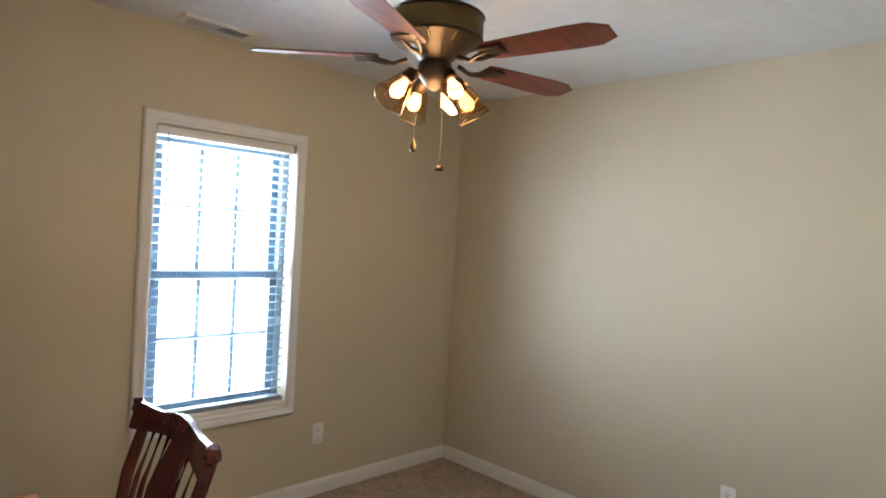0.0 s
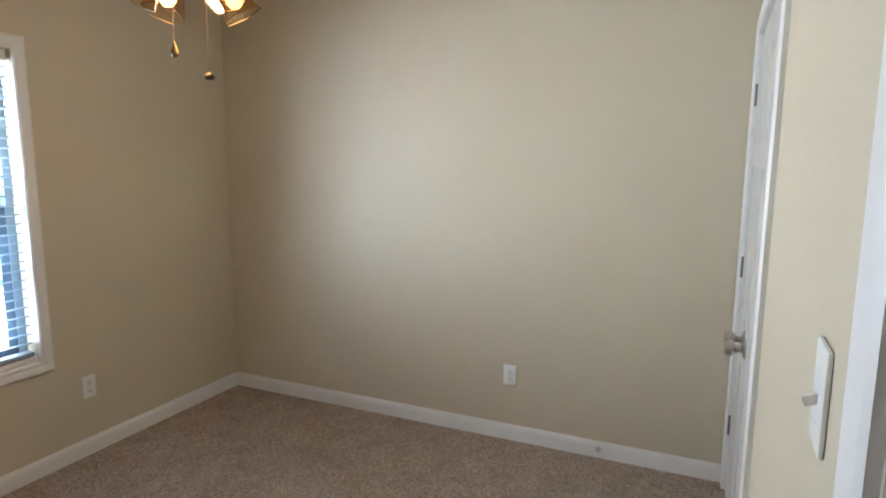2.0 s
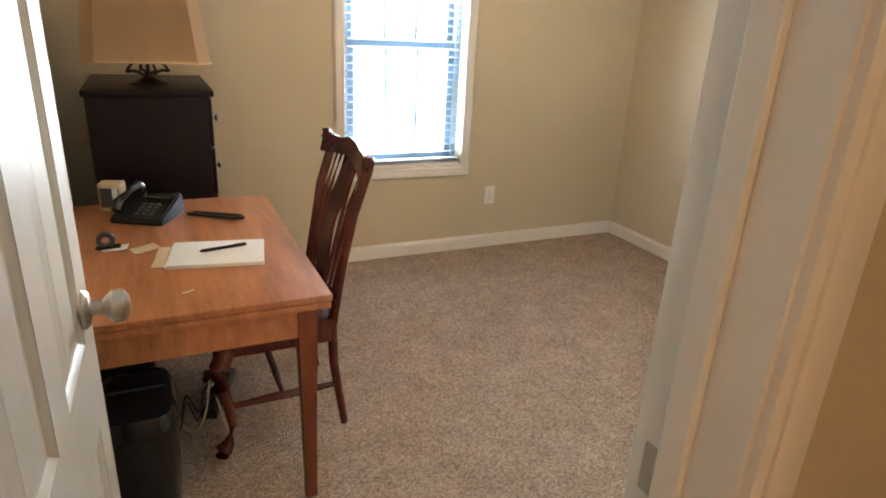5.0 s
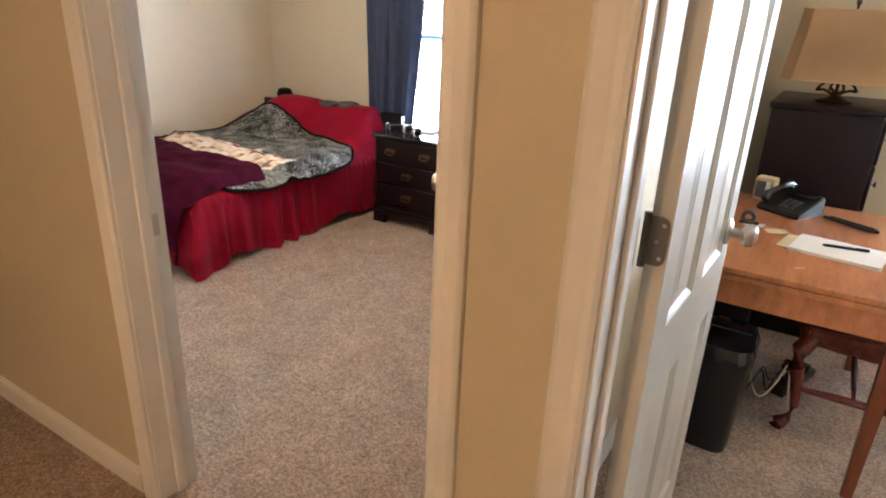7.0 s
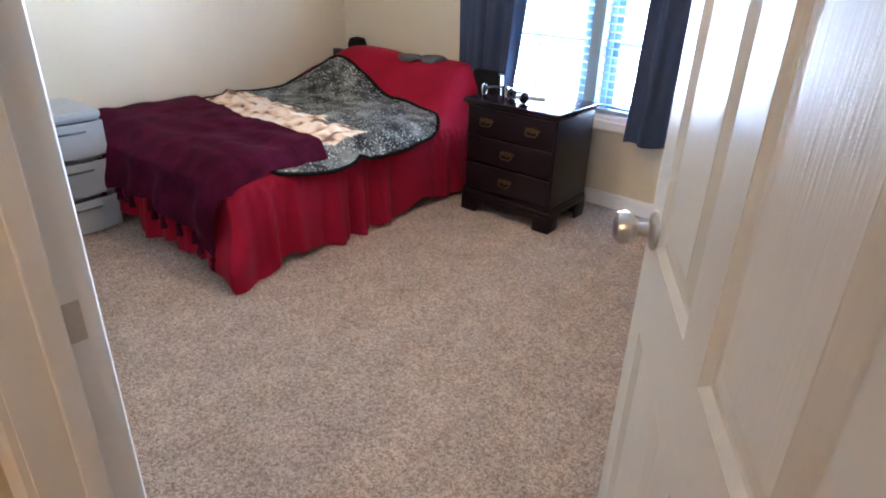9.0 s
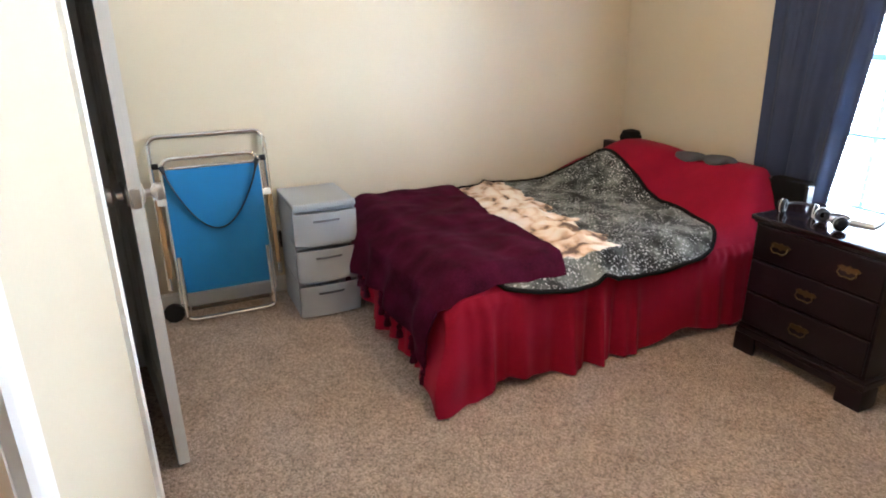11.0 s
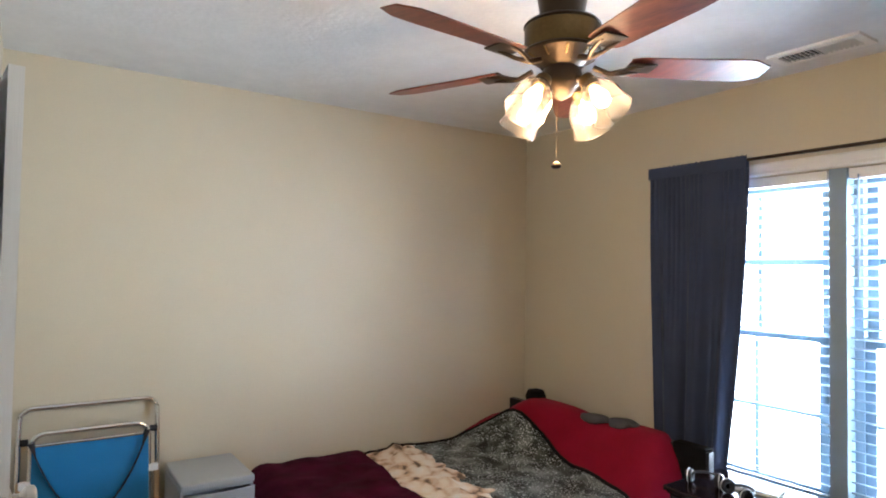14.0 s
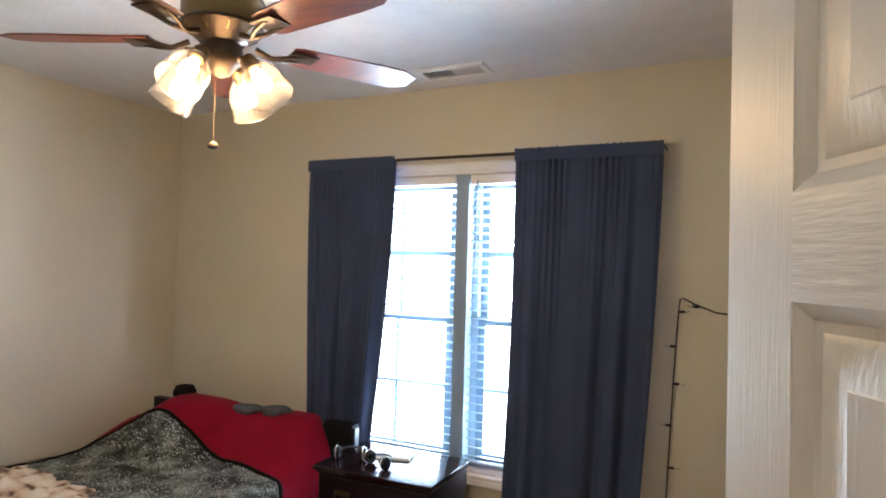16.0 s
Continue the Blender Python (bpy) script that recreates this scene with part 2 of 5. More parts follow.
def sheet(nu, nv, f, bm=None, thick=0.0):
    """A surface f(u, v) over the unit square, with an underside when thick."""
    bm = bm or bmesh.new()
    g = [[bm.verts.new(f(i / nu, j / nv)) for j in range(nv + 1)] for i in range(nu + 1)]
    fs = [bm.faces.new((g[i][j], g[i + 1][j], g[i + 1][j + 1], g[i][j + 1])) for i in range(nu) for j in range(nv)]
    if thick:
        bmesh.ops.recalc_face_normals(bm, faces=fs)
        bmesh.ops.solidify(bm, geom=fs, thickness=thick)
    return bm


def slab(a0, a1, b0, b1, holes, d0, d1, axis):
    """An upright or flat plate with rectangular holes. axis: the way it is thick; holes (a0, a1, b0, b1)."""
    A = sorted({a0, a1, *[h[0] for h in holes], *[h[1] for h in holes]})
    B = sorted({b0, b1, *[h[2] for h in holes], *[h[3] for h in holes]})
    A, B = [a for a in A if a0 <= a <= a1], [b for b in B if b0 <= b <= b1]
    solid = {}
    for i in range(len(A) - 1):
        for j in range(len(B) - 1):
            ca, cb = (A[i] + A[i + 1]) / 2, (B[j] + B[j + 1]) / 2
            solid[i, j] = not any(h[0] < ca < h[1] and h[2] < cb < h[3] for h in holes)
    bm = bmesh.new()
    cache = {}

    def v(i, j, d):
        key = (i, j, d)
        if key not in cache:
            a, b = A[i], B[j]
            cache[key] = bm.verts.new({"x": (d, a, b), "y": (a, d, b), "z": (a, b, d)}[axis])
        return cache[key]

    for (i, j), ok in solid.items():
        if not ok:
            continue
        for d in (d0, d1):
            bm.faces.new((v(i, j, d), v(i + 1, j, d), v(i + 1, j + 1, d), v(i, j + 1, d)))
        for di, dj, p, q in ((-1, 0, (i, j), (i, j + 1)), (1, 0, (i + 1, j), (i + 1, j + 1)), (0, -1, (i, j), (i + 1, j)), (0, 1, (i, j + 1), (i + 1, j + 1))):
            if not solid.get((i + di, j + dj), False):
                bm.faces.new((v(*p, d0), v(*q, d0), v(*q, d1), v(*p, d1)))
    return bm


def structure(name, bm, mat, label="", smooth=0):
    return tagged(link(name, bm, mat, None, label, smooth), kind="structure")


# ---- the shell ----
DH = 2.05
structure("floor", slab(XW - 0.14, XE + 0.14, HS - 0.1, YN + 0.16, [], -0.12, 0.0, "z"), CARPET, "beige cut-pile carpet running through both rooms")
structure("ceiling", slab(XW - 0.14, XE + 0.14, HS - 0.1, YN + 0.16, [], H, H + 0.12, "z"), CEIL, "white lightly textured ceiling")
WIN_A = (1.378, 2.112, 0.562, 1.975)     # office window opening x0, x1, z0, z1
WIN_B = (-2.565, -1.075, 0.50, 1.985)    # bedroom window opening
structure("wall_north", slab(XW - 0.14, XE + 0.14, 0, H, [WIN_A, WIN_B], YN, YN + 0.16, "y"), PAINT, "tan painted window wall")
structure("wall_east", slab(HS - 0.1, YN, 0, H, [], XE, XE + 0.14, "x"), PAINT, "plain tan painted wall")
structure("wall_west", slab(HS - 0.1, YN, 0, H, [], XW - 0.14, XW, "x"), PAINT, "plain tan painted wall")
structure("wall_south", slab(XW, XE, 0, H, [(DA0, DA1, 0, DH), (DB0, DB1, 0, DH), (CA0, CA1, 0, DH), (CB0, CB1, 0, DH)], SH, S, "y"), PAINT, "tan painted wall with the room doors and closets")
structure("wall_between", slab(S, YN, 0, H, [], WB, WA, "x"), PAINT, "tan painted wall between the rooms")
structure("wall_hall", slab(XW, XE, 0, H, [], HS - 0.1, HS, "y"), PAINT, "tan painted hall wall")
# closet walls, coloured dark so the door gap reads as unlit
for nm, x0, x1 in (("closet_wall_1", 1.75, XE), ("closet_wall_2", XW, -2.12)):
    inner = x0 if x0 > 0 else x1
    structure(nm, slab(-0.86, SH, 0, H, [], inner - 0.05, inner + 0.05, "x"), CLOSET_SHADE, "closet side wall, its darkness put into the colour")
    structure(nm, slab(x0, x1, 0, H, [], -0.96, -0.86, "y"), CLOSET_SHADE, "closet back wall, its darkness put into the colour")


def baseboard(a, b, at, axis, sign):
    """A moulded skirting board between a and b along an axis, on the face at, projecting to sign."""
    prof = [(0, 0), (0.013, 0), (0.013, 0.062), (0.010, 0.074), (0.006, 0.078), (0.004, 0.086), (0, 0.086)]
    bm = bmesh.new()
    ends = []
    for p in (a, b):
        ends.append([bm.verts.new((p, at + sign * d, z) if axis == "x" else (at + sign * d, p, z)) for d, z in prof])
    k = len(prof)
    for i in range(k):
        bm.faces.new((ends[0][i], ends[0][(i + 1) % k], ends[1][(i + 1) % k], ends[1][i]))
    bm.faces.new(ends[0])
    bm.faces.new(ends[1])
    return structure("baseboard", bm, WHITE, "white painted skirting board")


CW = 0.060
for args in ((0.002, XE - 0.014, YN, "x", -1), (S + 0.014, YN, XE, "y", -1), (S, YN - 0.014, WA, "y", 1), (DA1 + CW, CA0 - CW, S, "x", 1), (WA + 0.014, DA0 - CW, S, "x", 1),
             (XW, WB, YN, "x", -1), (S, YN - 0.014, XW, "y", 1), (S, YN - 0.014, WB, "y", -1), (CB1 + CW, DB0 - CW, S, "x", 1), (XW + 0.014, CB0 - CW, S, "x", 1), (DB1 + CW, WB - 0.014, S, "x", 1),
             (DB1 + CW, DA0 - CW, SH, "x", -1), (DA1 + CW, 1.70, SH, "x", -1), (-2.06, DB0 - CW, SH, "x", -1), (XW, XE, HS, "x", 1)):
    if args[1] - args[0] > 0.02:
        baseboard(*args)


def casing(x0, x1, z1, face, sign, z0=0.0, bottom=False, wide=CW):
    """Moulded trim round an opening in a wall that runs along x."""
    prof = [(0, 0), (0, 0.011), (0.008, 0.016), (0.022, 0.012), (0.034, 0.017), (0.050, 0.019), (wide - 0.004, 0.016), (wide, 0.012), (wide, 0)]
    loop = [(x0, z0, -1, -1 if bottom else 0), (x0, z1, -1, 1), (x1, z1, 1, 1), (x1, z0, 1, -1 if bottom else 0)]
    bm = bmesh.new()
    rings = [[bm.verts.new((x + sx * w, face + sign * d, z + sz * w)) for w, d in prof] for x, z, sx, sz in loop]
    k = len(prof)
    pairs = [(0, 1), (1, 2), (2, 3)] + ([(3, 0)] if bottom else [])
    for a, b in pairs:
        for i in range(k - 1):
            bm.faces.new((rings[a][i], rings[a][i + 1], rings[b][i + 1], rings[b][i]))
    if not bottom:
        bm.faces.new(rings[0])
        bm.faces.new(rings[3])
    return structure("trim", bm, WHITE, "white moulded door or window trim", 25)


def jamb(x0, x1, z1, stop):
    """The lining of a doorway, with its stop."""
    t = 0.018
    bm = bmesh.new()
    box(bm, x0 - 0.001, SH - 0.001, 0, x0 + t, S + 0.001, z1)
    box(bm, x1 - t, SH - 0.001, 0, x1 + 0.001, S + 0.001, z1)
    box(bm, x0 + t, SH - 0.001, z1 - t, x1 - t, S + 0.001, z1 + 0.001)
    for a, b in ((x0 + t, x0 + t + 0.011), (x1 - t - 0.011, x1 - t)):
        box(bm, a, stop - 0.016, 0, b, stop + 0.016, z1 - t, 0.003)
    box(bm, x0 + t + 0.011, stop - 0.016, z1 - t - 0.011, x1 - t - 0.011, stop + 0.016, z1 - t, 0.003)
    return structure("trim", bm, WHITE, "white painted door lining with stop")


for x0, x1, hall in ((DA0, DA1, True), (DB0, DB1, True), (CA0, CA1, False), (CB0, CB1, False)):
    casing(x0 + 0.012, x1 - 0.012, DH - 0.012, S, 1, wide=CW if x1 < 3.3 else 0.058)
    if hall:
        casing(x0 + 0.012, x1 - 0.012, DH - 0.012, SH, -1)
    jamb(x0, x1, DH, S - 0.052)


# ---- doors ----
def knob_profile():
    return [(0.0, 0.0), (0.032, 0.0), (0.032, 0.004), (0.026, 0.009), (0.012, 0.012), (0.011, 0.028), (0.018, 0.034), (0.026, 0.042), (0.0275, 0.052), (0.024, 0.061), (0.014, 0.066), (0.0, 0.067)]


def hinge_leaf(y0, y1, z, x0, x1, r=0.013):
    """A hinge leaf in the yz plane with its two corners at y0 rounded."""
    out = [(y1, z - 0.041), (y1, z + 0.041)]
    for i in range(6):
        a = math.pi / 2 * i / 5
        out.append((y0 + r - r * math.sin(a), z + 0.041 - r + r * math.cos(a)))
    for i in range(6):
        a = math.pi / 2 * i / 5
        out.append((y0 + r - r * math.cos(a), z - 0.041 + r - r * math.sin(a)))
    bm = bmesh.new()
    rings = [[bm.verts.new((x, y, zz)) for y, zz in out] for x in (x0, x1)]
    k = len(out)
    for i in range(k):
        bm.faces.new((rings[0][i], rings[0][(i + 1) % k], rings[1][(i + 1) % k], rings[1][i]))
    bm.faces.new(rings[0])
    bm.faces.new(rings[1])
    return bm


def panel_door(name, w, m, label, rows, both_knobs=True, hinges=(0.36, 1.09, 1.81), kz=0.925, latch=True):
    """A moulded panel door: its hinge edge stands on the origin, the leaf runs along +x, the room face looks along +y."""
    h, t = 2.005, 0.035
    root = thing(name, m, label, "door", kind="structure")
    st, mid = 0.088 if w > 0.6 else 0.085, 0.09
    cols = [(st, w / 2 - mid / 2), (w / 2 + mid / 2, w - st)]
    holes = [(c0, c1, z0, z1) for c0, c1 in cols for z0, z1 in rows]
    mid0, mid1 = w / 2 - mid / 2, w / 2 + mid / 2
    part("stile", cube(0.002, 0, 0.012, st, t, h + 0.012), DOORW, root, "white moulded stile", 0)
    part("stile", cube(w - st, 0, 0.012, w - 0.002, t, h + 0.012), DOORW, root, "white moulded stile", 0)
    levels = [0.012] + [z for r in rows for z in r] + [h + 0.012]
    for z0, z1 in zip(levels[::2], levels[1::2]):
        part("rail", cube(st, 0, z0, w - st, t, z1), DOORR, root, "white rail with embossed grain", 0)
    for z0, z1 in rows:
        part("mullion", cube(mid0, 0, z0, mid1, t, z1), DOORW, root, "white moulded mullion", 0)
    for c0, c1, z0, z1 in holes:
        bm = bmesh.new()
        for s, y in ((1, t), (-1, 0)):
            lv = [(0.0, -0.001), (0.006, -0.004), (0.012, -0.009), (0.020, -0.010), (0.026, -0.008), (0.052, -0.003), (0.054, -0.002)]
            rings = [[bm.verts.new((x, y + s * d, z)) for x, z in ((c0 + k, z0 + k), (c1 - k, z0 + k), (c1 - k, z1 - k), (c0 + k, z1 - k))] for k, d in lv]
            for a, b in zip(rings, rings[1:]):
                for i in range(4):
                    bm.faces.new((a[i], a[(i + 1) % 4], b[(i + 1) % 4], b[i]))
            bm.faces.new(rings[-1])
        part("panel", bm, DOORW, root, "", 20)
    if latch:
        kx = w - 0.062
        for s, y in ((1, t), (-1, 0)):
            if s == 1 or both_knobs:
                part("knob", lathe(knob_profile(), 24, pose(kx, y, kz, -90 * s, 0, 0)), NICKEL, root, "satin nickel round knob")
        part("latch_plate", cube(w - 0.003, 0.005, kz - 0.029, w + 0.0015, 0.030, kz + 0.029, 0.004), NICKEL, root, "satin nickel latch plate")
    for z in hinges:
        bm = hinge_leaf(0.003, t, z, -0.0035, 0.0005)
        tube([(-0.004, t + 0.004, z - 0.046), (-0.004, t + 0.004, z + 0.046)], 0.0062, 10, bm)
        h_ = part("hinge", bm, HINGE, root, "tarnished nickel butt hinge")
        for dy, dz_ in ((0.012, -0.028), (0.020, 0.0), (0.012, 0.028)):
            part("screw", lathe([(0, 0), (0.0036, 0), (0.0030, 0.001), (0, 0.0012)], 10, pose(-0.0034, dy, z + dz_, 0, -90, 0)), NICKEL, h_)
    return root


SIX = [(0.22, 0.75), (0.905, 1.500), (1.580, 1.895)]
A_W, B_W = 0.645, 0.785


def mirrored(m):
    """Reflects a door's parts for the opposite hand, in its mesh data."""
    for o in m.children_recursive:
        me = o.data
        me.transform(Matrix.Diagonal((-1, 1, 1, 1)))
        me.flip_normals()
    return m


# the office door, hinged on the side of the shared wall and swung right into the office
panel_door("door_1", A_W, pose(DA0 + 0.030, S + 0.034, 0, 0, 0, 88) @ Matrix.Translation((0, -0.035, 0)), "white six-panel room door standing open beside the desk", SIX, kz=0.955)
# the bedroom door, opposite hand, part open
mirrored(panel_door("door_2", B_W, pose(DB1 - 0.070, S + 0.040, 0, 0, 0, -61.2) @ Matrix.Translation((0, -0.035, 0)), "white six-panel bedroom door standing part open", SIX))
# the office closet: a closed pair
cw = (CA1 - CA0 - 0.046) / 2
panel_door("door_3", cw, pose(CA0 + 0.022, S - 0.037, 0), "white closed closet door with a nickel knob", SIX, False, (0.32, 1.055, 1.79), 0.888)
mirrored(panel_door("door_4", cw, pose(CA1 - 0.022, S - 0.037, 0), "white closed closet door with a nickel knob", SIX, False, (0.32, 1.055, 1.79), 0.888))
# the bedroom closet: a single leaf hinged far off, standing ajar
panel_door("door_5", 0.79, pose(CB0 + 0.022, S - 0.037, 0, 0, 0, 7), "white closet door standing a little open", SIX)
for x, s, z in ((DA1 - 0.018, -1, 0.97), (DB0 + 0.018, 1, 0.86)):
    structure("trim", cube(min(x, x + s * 0.002), S - 0.045, z - 0.03, max(x, x + s * 0.002), S - 0.012, z + 0.03, 0.0005), NICKEL, "nickel strike plate in the door lining")


for x, s in ((DA0 + 0.018, 1), (DB1 - 0.018, -1)):
    for z in (0.36, 1.09, 1.81):
        structure("trim", hinge_leaf(S - 0.036, S + 0.002, z, min(x, x + s * 0.003), max(x, x + s * 0.003)), HINGE, "tarnished nickel hinge leaf let into the door lining")


# ---- windows ----
def sash_window(name, x0, x1, z0, z1, label, muntins):
    """A double-hung window in the north wall with its sashes, panes and grilles."""
    root = thing(name, pose((x0 + x1) / 2, YN + 0.075, z0), label, "window", kind="structure")
    w, h = x1 - x0, z1 - z0
    f = 0.035
    part("window_frame", slab(-w / 2, w / 2, 0, h, [(-w / 2 + f, w / 2 - f, f, h - f)], 0.0, 0.075, "y"), SHADED_VINYL, root, "white vinyl window frame, backlit shade in its colour", 0)
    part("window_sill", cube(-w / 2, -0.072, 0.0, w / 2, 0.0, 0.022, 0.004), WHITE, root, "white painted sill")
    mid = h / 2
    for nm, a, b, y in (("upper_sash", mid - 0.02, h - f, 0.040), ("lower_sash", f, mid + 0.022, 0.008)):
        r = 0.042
        s = part(nm, slab(-w / 2 + f, w / 2 - f, a, b, [(-w / 2 + f + r, w / 2 - f - r, a + r, b - r)], y, y + 0.028, "y"), SHADED_GRILLE, root, "white vinyl sash coloured dark as if backlit", 0)
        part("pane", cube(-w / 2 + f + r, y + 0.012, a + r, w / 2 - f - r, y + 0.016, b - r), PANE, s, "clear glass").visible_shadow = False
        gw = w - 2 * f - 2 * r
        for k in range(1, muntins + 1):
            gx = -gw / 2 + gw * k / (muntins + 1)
            part("muntin", cube(gx - 0.011, y + 0.008, a + r, gx + 0.011, y + 0.020, b - r), SHADED_GRILLE, s)
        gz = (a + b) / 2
        part("muntin", cube(-gw / 2, y + 0.0085, gz - 0.015, gw / 2, y + 0.0195, gz + 0.015), SHADED_GRILLE, s)
    for gx in (-w * 0.2, w * 0.2):
        part("sash_lock", lathe([(0, 0), (0.022, 0), (0.024, 0.006), (0.014, 0.014), (0, 0.016)], 16, pose(gx, 0.02, mid + 0.022)), WHITEP, root, "white sash lock")
    return root


def blind(x0, x1, z0, z1, label, tilt, y):
    """A horizontal slat blind let down to z0."""
    root = thing("window_blind", pose((x0 + x1) / 2, y, z1), label, "blind", "window blinds")
    w = x1 - x0
    part("headrail", cube(-w / 2, -0.028, -0.045, w / 2, 0.028, 0.0, 0.003), WHITE, root, "white headrail")
    me = None
    z = -0.075
    while z > z0 - z1 + 0.04:
        if me is None:
            def f(u, v):
                q = (v - 0.5)
                return Vector(((u - 0.5) * (w - 0.006), q * 0.048 * math.cos(radians(tilt)), q * 0.048 * math.sin(radians(tilt)) + 0.003 * (1 - 4 * q * q)))
            o = part("slat", sheet(2, 4, f, thick=0.0042), SHADED_SLAT, root, "", 60)
            me = o.data
        else:
            o = new("slat", me)
            o.parent = root
        o.location = (0, 0, z)
        z -= 0.043
    part("bottom_rail", cube(-w / 2, -0.025, z0 - z1 + 0.004, w / 2, 0.025, z0 - z1 + 0.022, 0.003), SHADED_SLAT, root, "white bottom rail coloured dark as if backlit")
    for gx in (-w * 0.31, w * 0.31):
        for gy in (-0.026, 0.026):
            part("ladder_cord", tube([(gx, gy, -0.04), (gx, gy, z0 - z1 + 0.01)], 0.0011, 5), SHADED_SLAT, root)
    part("tilt_wand", tube([(-w * 0.44, -0.034, -0.03), (-w * 0.44, -0.036, -0.5)], 0.004, 6), SHADED_SLAT, root)
    return root


x0, x1, z0, z1 = WIN_A
sash_window("window_1", x0, x1, z0, z1, "pale double-hung window with slim grilles", 2)
casing(x0 - 0.002, x1 + 0.002, z1 + 0.002, YN, -1, z0 - 0.002, True)
blind(x0 + 0.012, x1 - 0.012, z0 + 0.025, z1 - 0.004, "white slat blind lowered in front of the office window", -11, YN + 0.034)
x0, x1, z0, z1 = WIN_B
mx = -1.797
sash_window("window_2", x0, mx - 0.035, z0, z1, "pale double-hung window, one of a pair", 1)
sash_window("window_3", mx + 0.035, x1, z0, z1, "pale double-hung window, one of a pair", 1)
casing(x0 - 0.002, x1 + 0.002, z1 + 0.002, YN, -1, z0 - 0.002, True)
# the mullion's colour carries the backlit shade of the frames
structure("trim", cube(mx - 0.035, YN + 0.004, z0, mx + 0.035, YN + 0.155, z1, 0.002), SHADED_VINYL, "white mullion between the two windows, backlit shade in its colour")
blind(x0 + 0.012, mx - 0.042, z0 + 0.025, z1 - 0.004, "white slat blind lowered in front of the bedroom window", -14, YN + 0.034)
blind(mx + 0.042, x1 - 0.012, z0 + 0.025, z1 - 0.004, "white slat blind lowered in front of the bedroom window", -14, YN + 0.034)

# ---- outdoors, seen past the slats ----
structure("ground", slab(-400, 400, -400, 400, [(XW - 0.13, XE + 0.13, HS - 0.09, YN + 0.15)], -0.65, -0.45, "z"), GROUND, "pale sunlit open ground")


# ---- ceiling fans ----
def ceiling_fan(x, y, drop, phase, label, style, chains, drum):
    """A five-blade fan with a four-lamp kit. phase: the first blade's bearing in degrees."""
    root = thing("ceiling_fan", pose(x, y, H), label, "fan", "ceiling fans")
    m0 = -drop
    m1 = m0 + 0.032 * (drum - 0.7) / 0.3
    part("canopy", lathe([(0, 0), (0.085, 0), (0.085, -0.02), (0.065, m1 - 0.004), (0, m1 - 0.004)], 32), BRONZE, root, "dark bronze canopy")
    motor = part("motor_housing", lathe([(0, m1), (0.125 * drum, m1), (0.160 * drum, m1 - 0.010), (0.168 * drum, m1 - 0.018), (0.164 * drum, m1 - 0.022), (0.158 * drum, m1 - 0.0225)], 56), BRONZE, root, "dark bronze motor housing")
    part("brass_band", lathe([(0.160 * drum, m1 - 0.0205), (0.163 * drum, m1 - 0.03), (0.163 * drum, m1 - 0.085), (0.160 * drum, m1 - 0.095)], 56), BRASS, motor, "antique brass band")
    part("lower_housing", lathe([(0.158 * drum, m1 - 0.092), (0.166 * drum, m1 - 0.098), (0.163 * drum, m1 - 0.106), (0.118 * drum, m1 - 0.128), (0.088 * drum, m1 - 0.148), (0.070, m0 - 0.130), (0.060, m0 - 0.140), (0.052, m0 - 0.15), (0, m0 - 0.15)], 56), BRONZE, motor)
    for k in range(10):
        part("vent_rib", tube([(0.158 * drum * math.cos(k * 0.628), 0.158 * drum * math.sin(k * 0.628), m1 - 0.109), (0.118 * drum * math.cos(k * 0.628), 0.118 * drum * math.sin(k * 0.628), m1 - 0.127)], 0.004, 6), BRASS, motor)
    bz = m0 - 0.14
    for k in range(5):
        a = phase + 72 * k
        rot = pose(0, 0, bz, 0, 0, a)
        bm = bmesh.new()
        tube([(0.10, 0, 0.0), (0.15, 0.0, -0.018), (0.19, 0.018, -0.012), (0.25, 0.028, 0.0)], [0.009, 0.008, 0.007, 0.006], 8, bm)
        tube([(0.10, 0, 0.0), (0.15, 0.0, -0.018), (0.19, -0.018, -0.012), (0.25, -0.028, 0.0)], [0.009, 0.008, 0.007, 0.006], 8, bm)
        box(bm, 0.20, -0.045, -0.003, 0.29, 0.045, 0.003, 0.002)
        bmesh.ops.transform(bm, matrix=rot, verts=bm.verts)
        part("blade_iron", bm, BRONZE, root, "dark bronze scrolled blade iron")
        bm = bmesh.new()
        out = [(0.21, -0.048), (0.24, -0.056), (0.52, -0.068), (0.60, -0.066), (0.655, -0.035), (0.655, 0.035), (0.60, 0.066), (0.52, 0.068), (0.24, 0.056), (0.21, 0.048)]
        top = [bm.verts.new((u, v, 0.008)) for u, v in out]
        f = bm.faces.new(top)
        r = bmesh.ops.extrude_face_region(bm, geom=[f])
        for v in [g for g in r["geom"] if isinstance(g, bmesh.types.BMVert)]:
            v.co.z = 0.003
        bmesh.ops.bevel(bm, geom=[e for e in bm.edges if abs(e.verts[0].co.z - e.verts[1].co.z) < 1e-6], offset=0.0015, segments=1, affect="EDGES")
        bmesh.ops.transform(bm, matrix=rot @ pose(0, 0, 0, -11, 0, 0), verts=bm.verts)
        part("blade", bm, MAHOG, root, "mahogany-stained blade")
    kit = part("light_kit", lathe([(0, m0 - 0.148), (0.058, m0 - 0.15), (0.062, m0 - 0.165), (0.058, m0 - 0.20), (0.045, m0 - 0.215), (0.03, m0 - 0.235), (0.012, m0 - 0.245), (0, m0 - 0.25)], 32), BRONZE, root, "dark bronze lamp holder")
    cz = m0 - 0.195
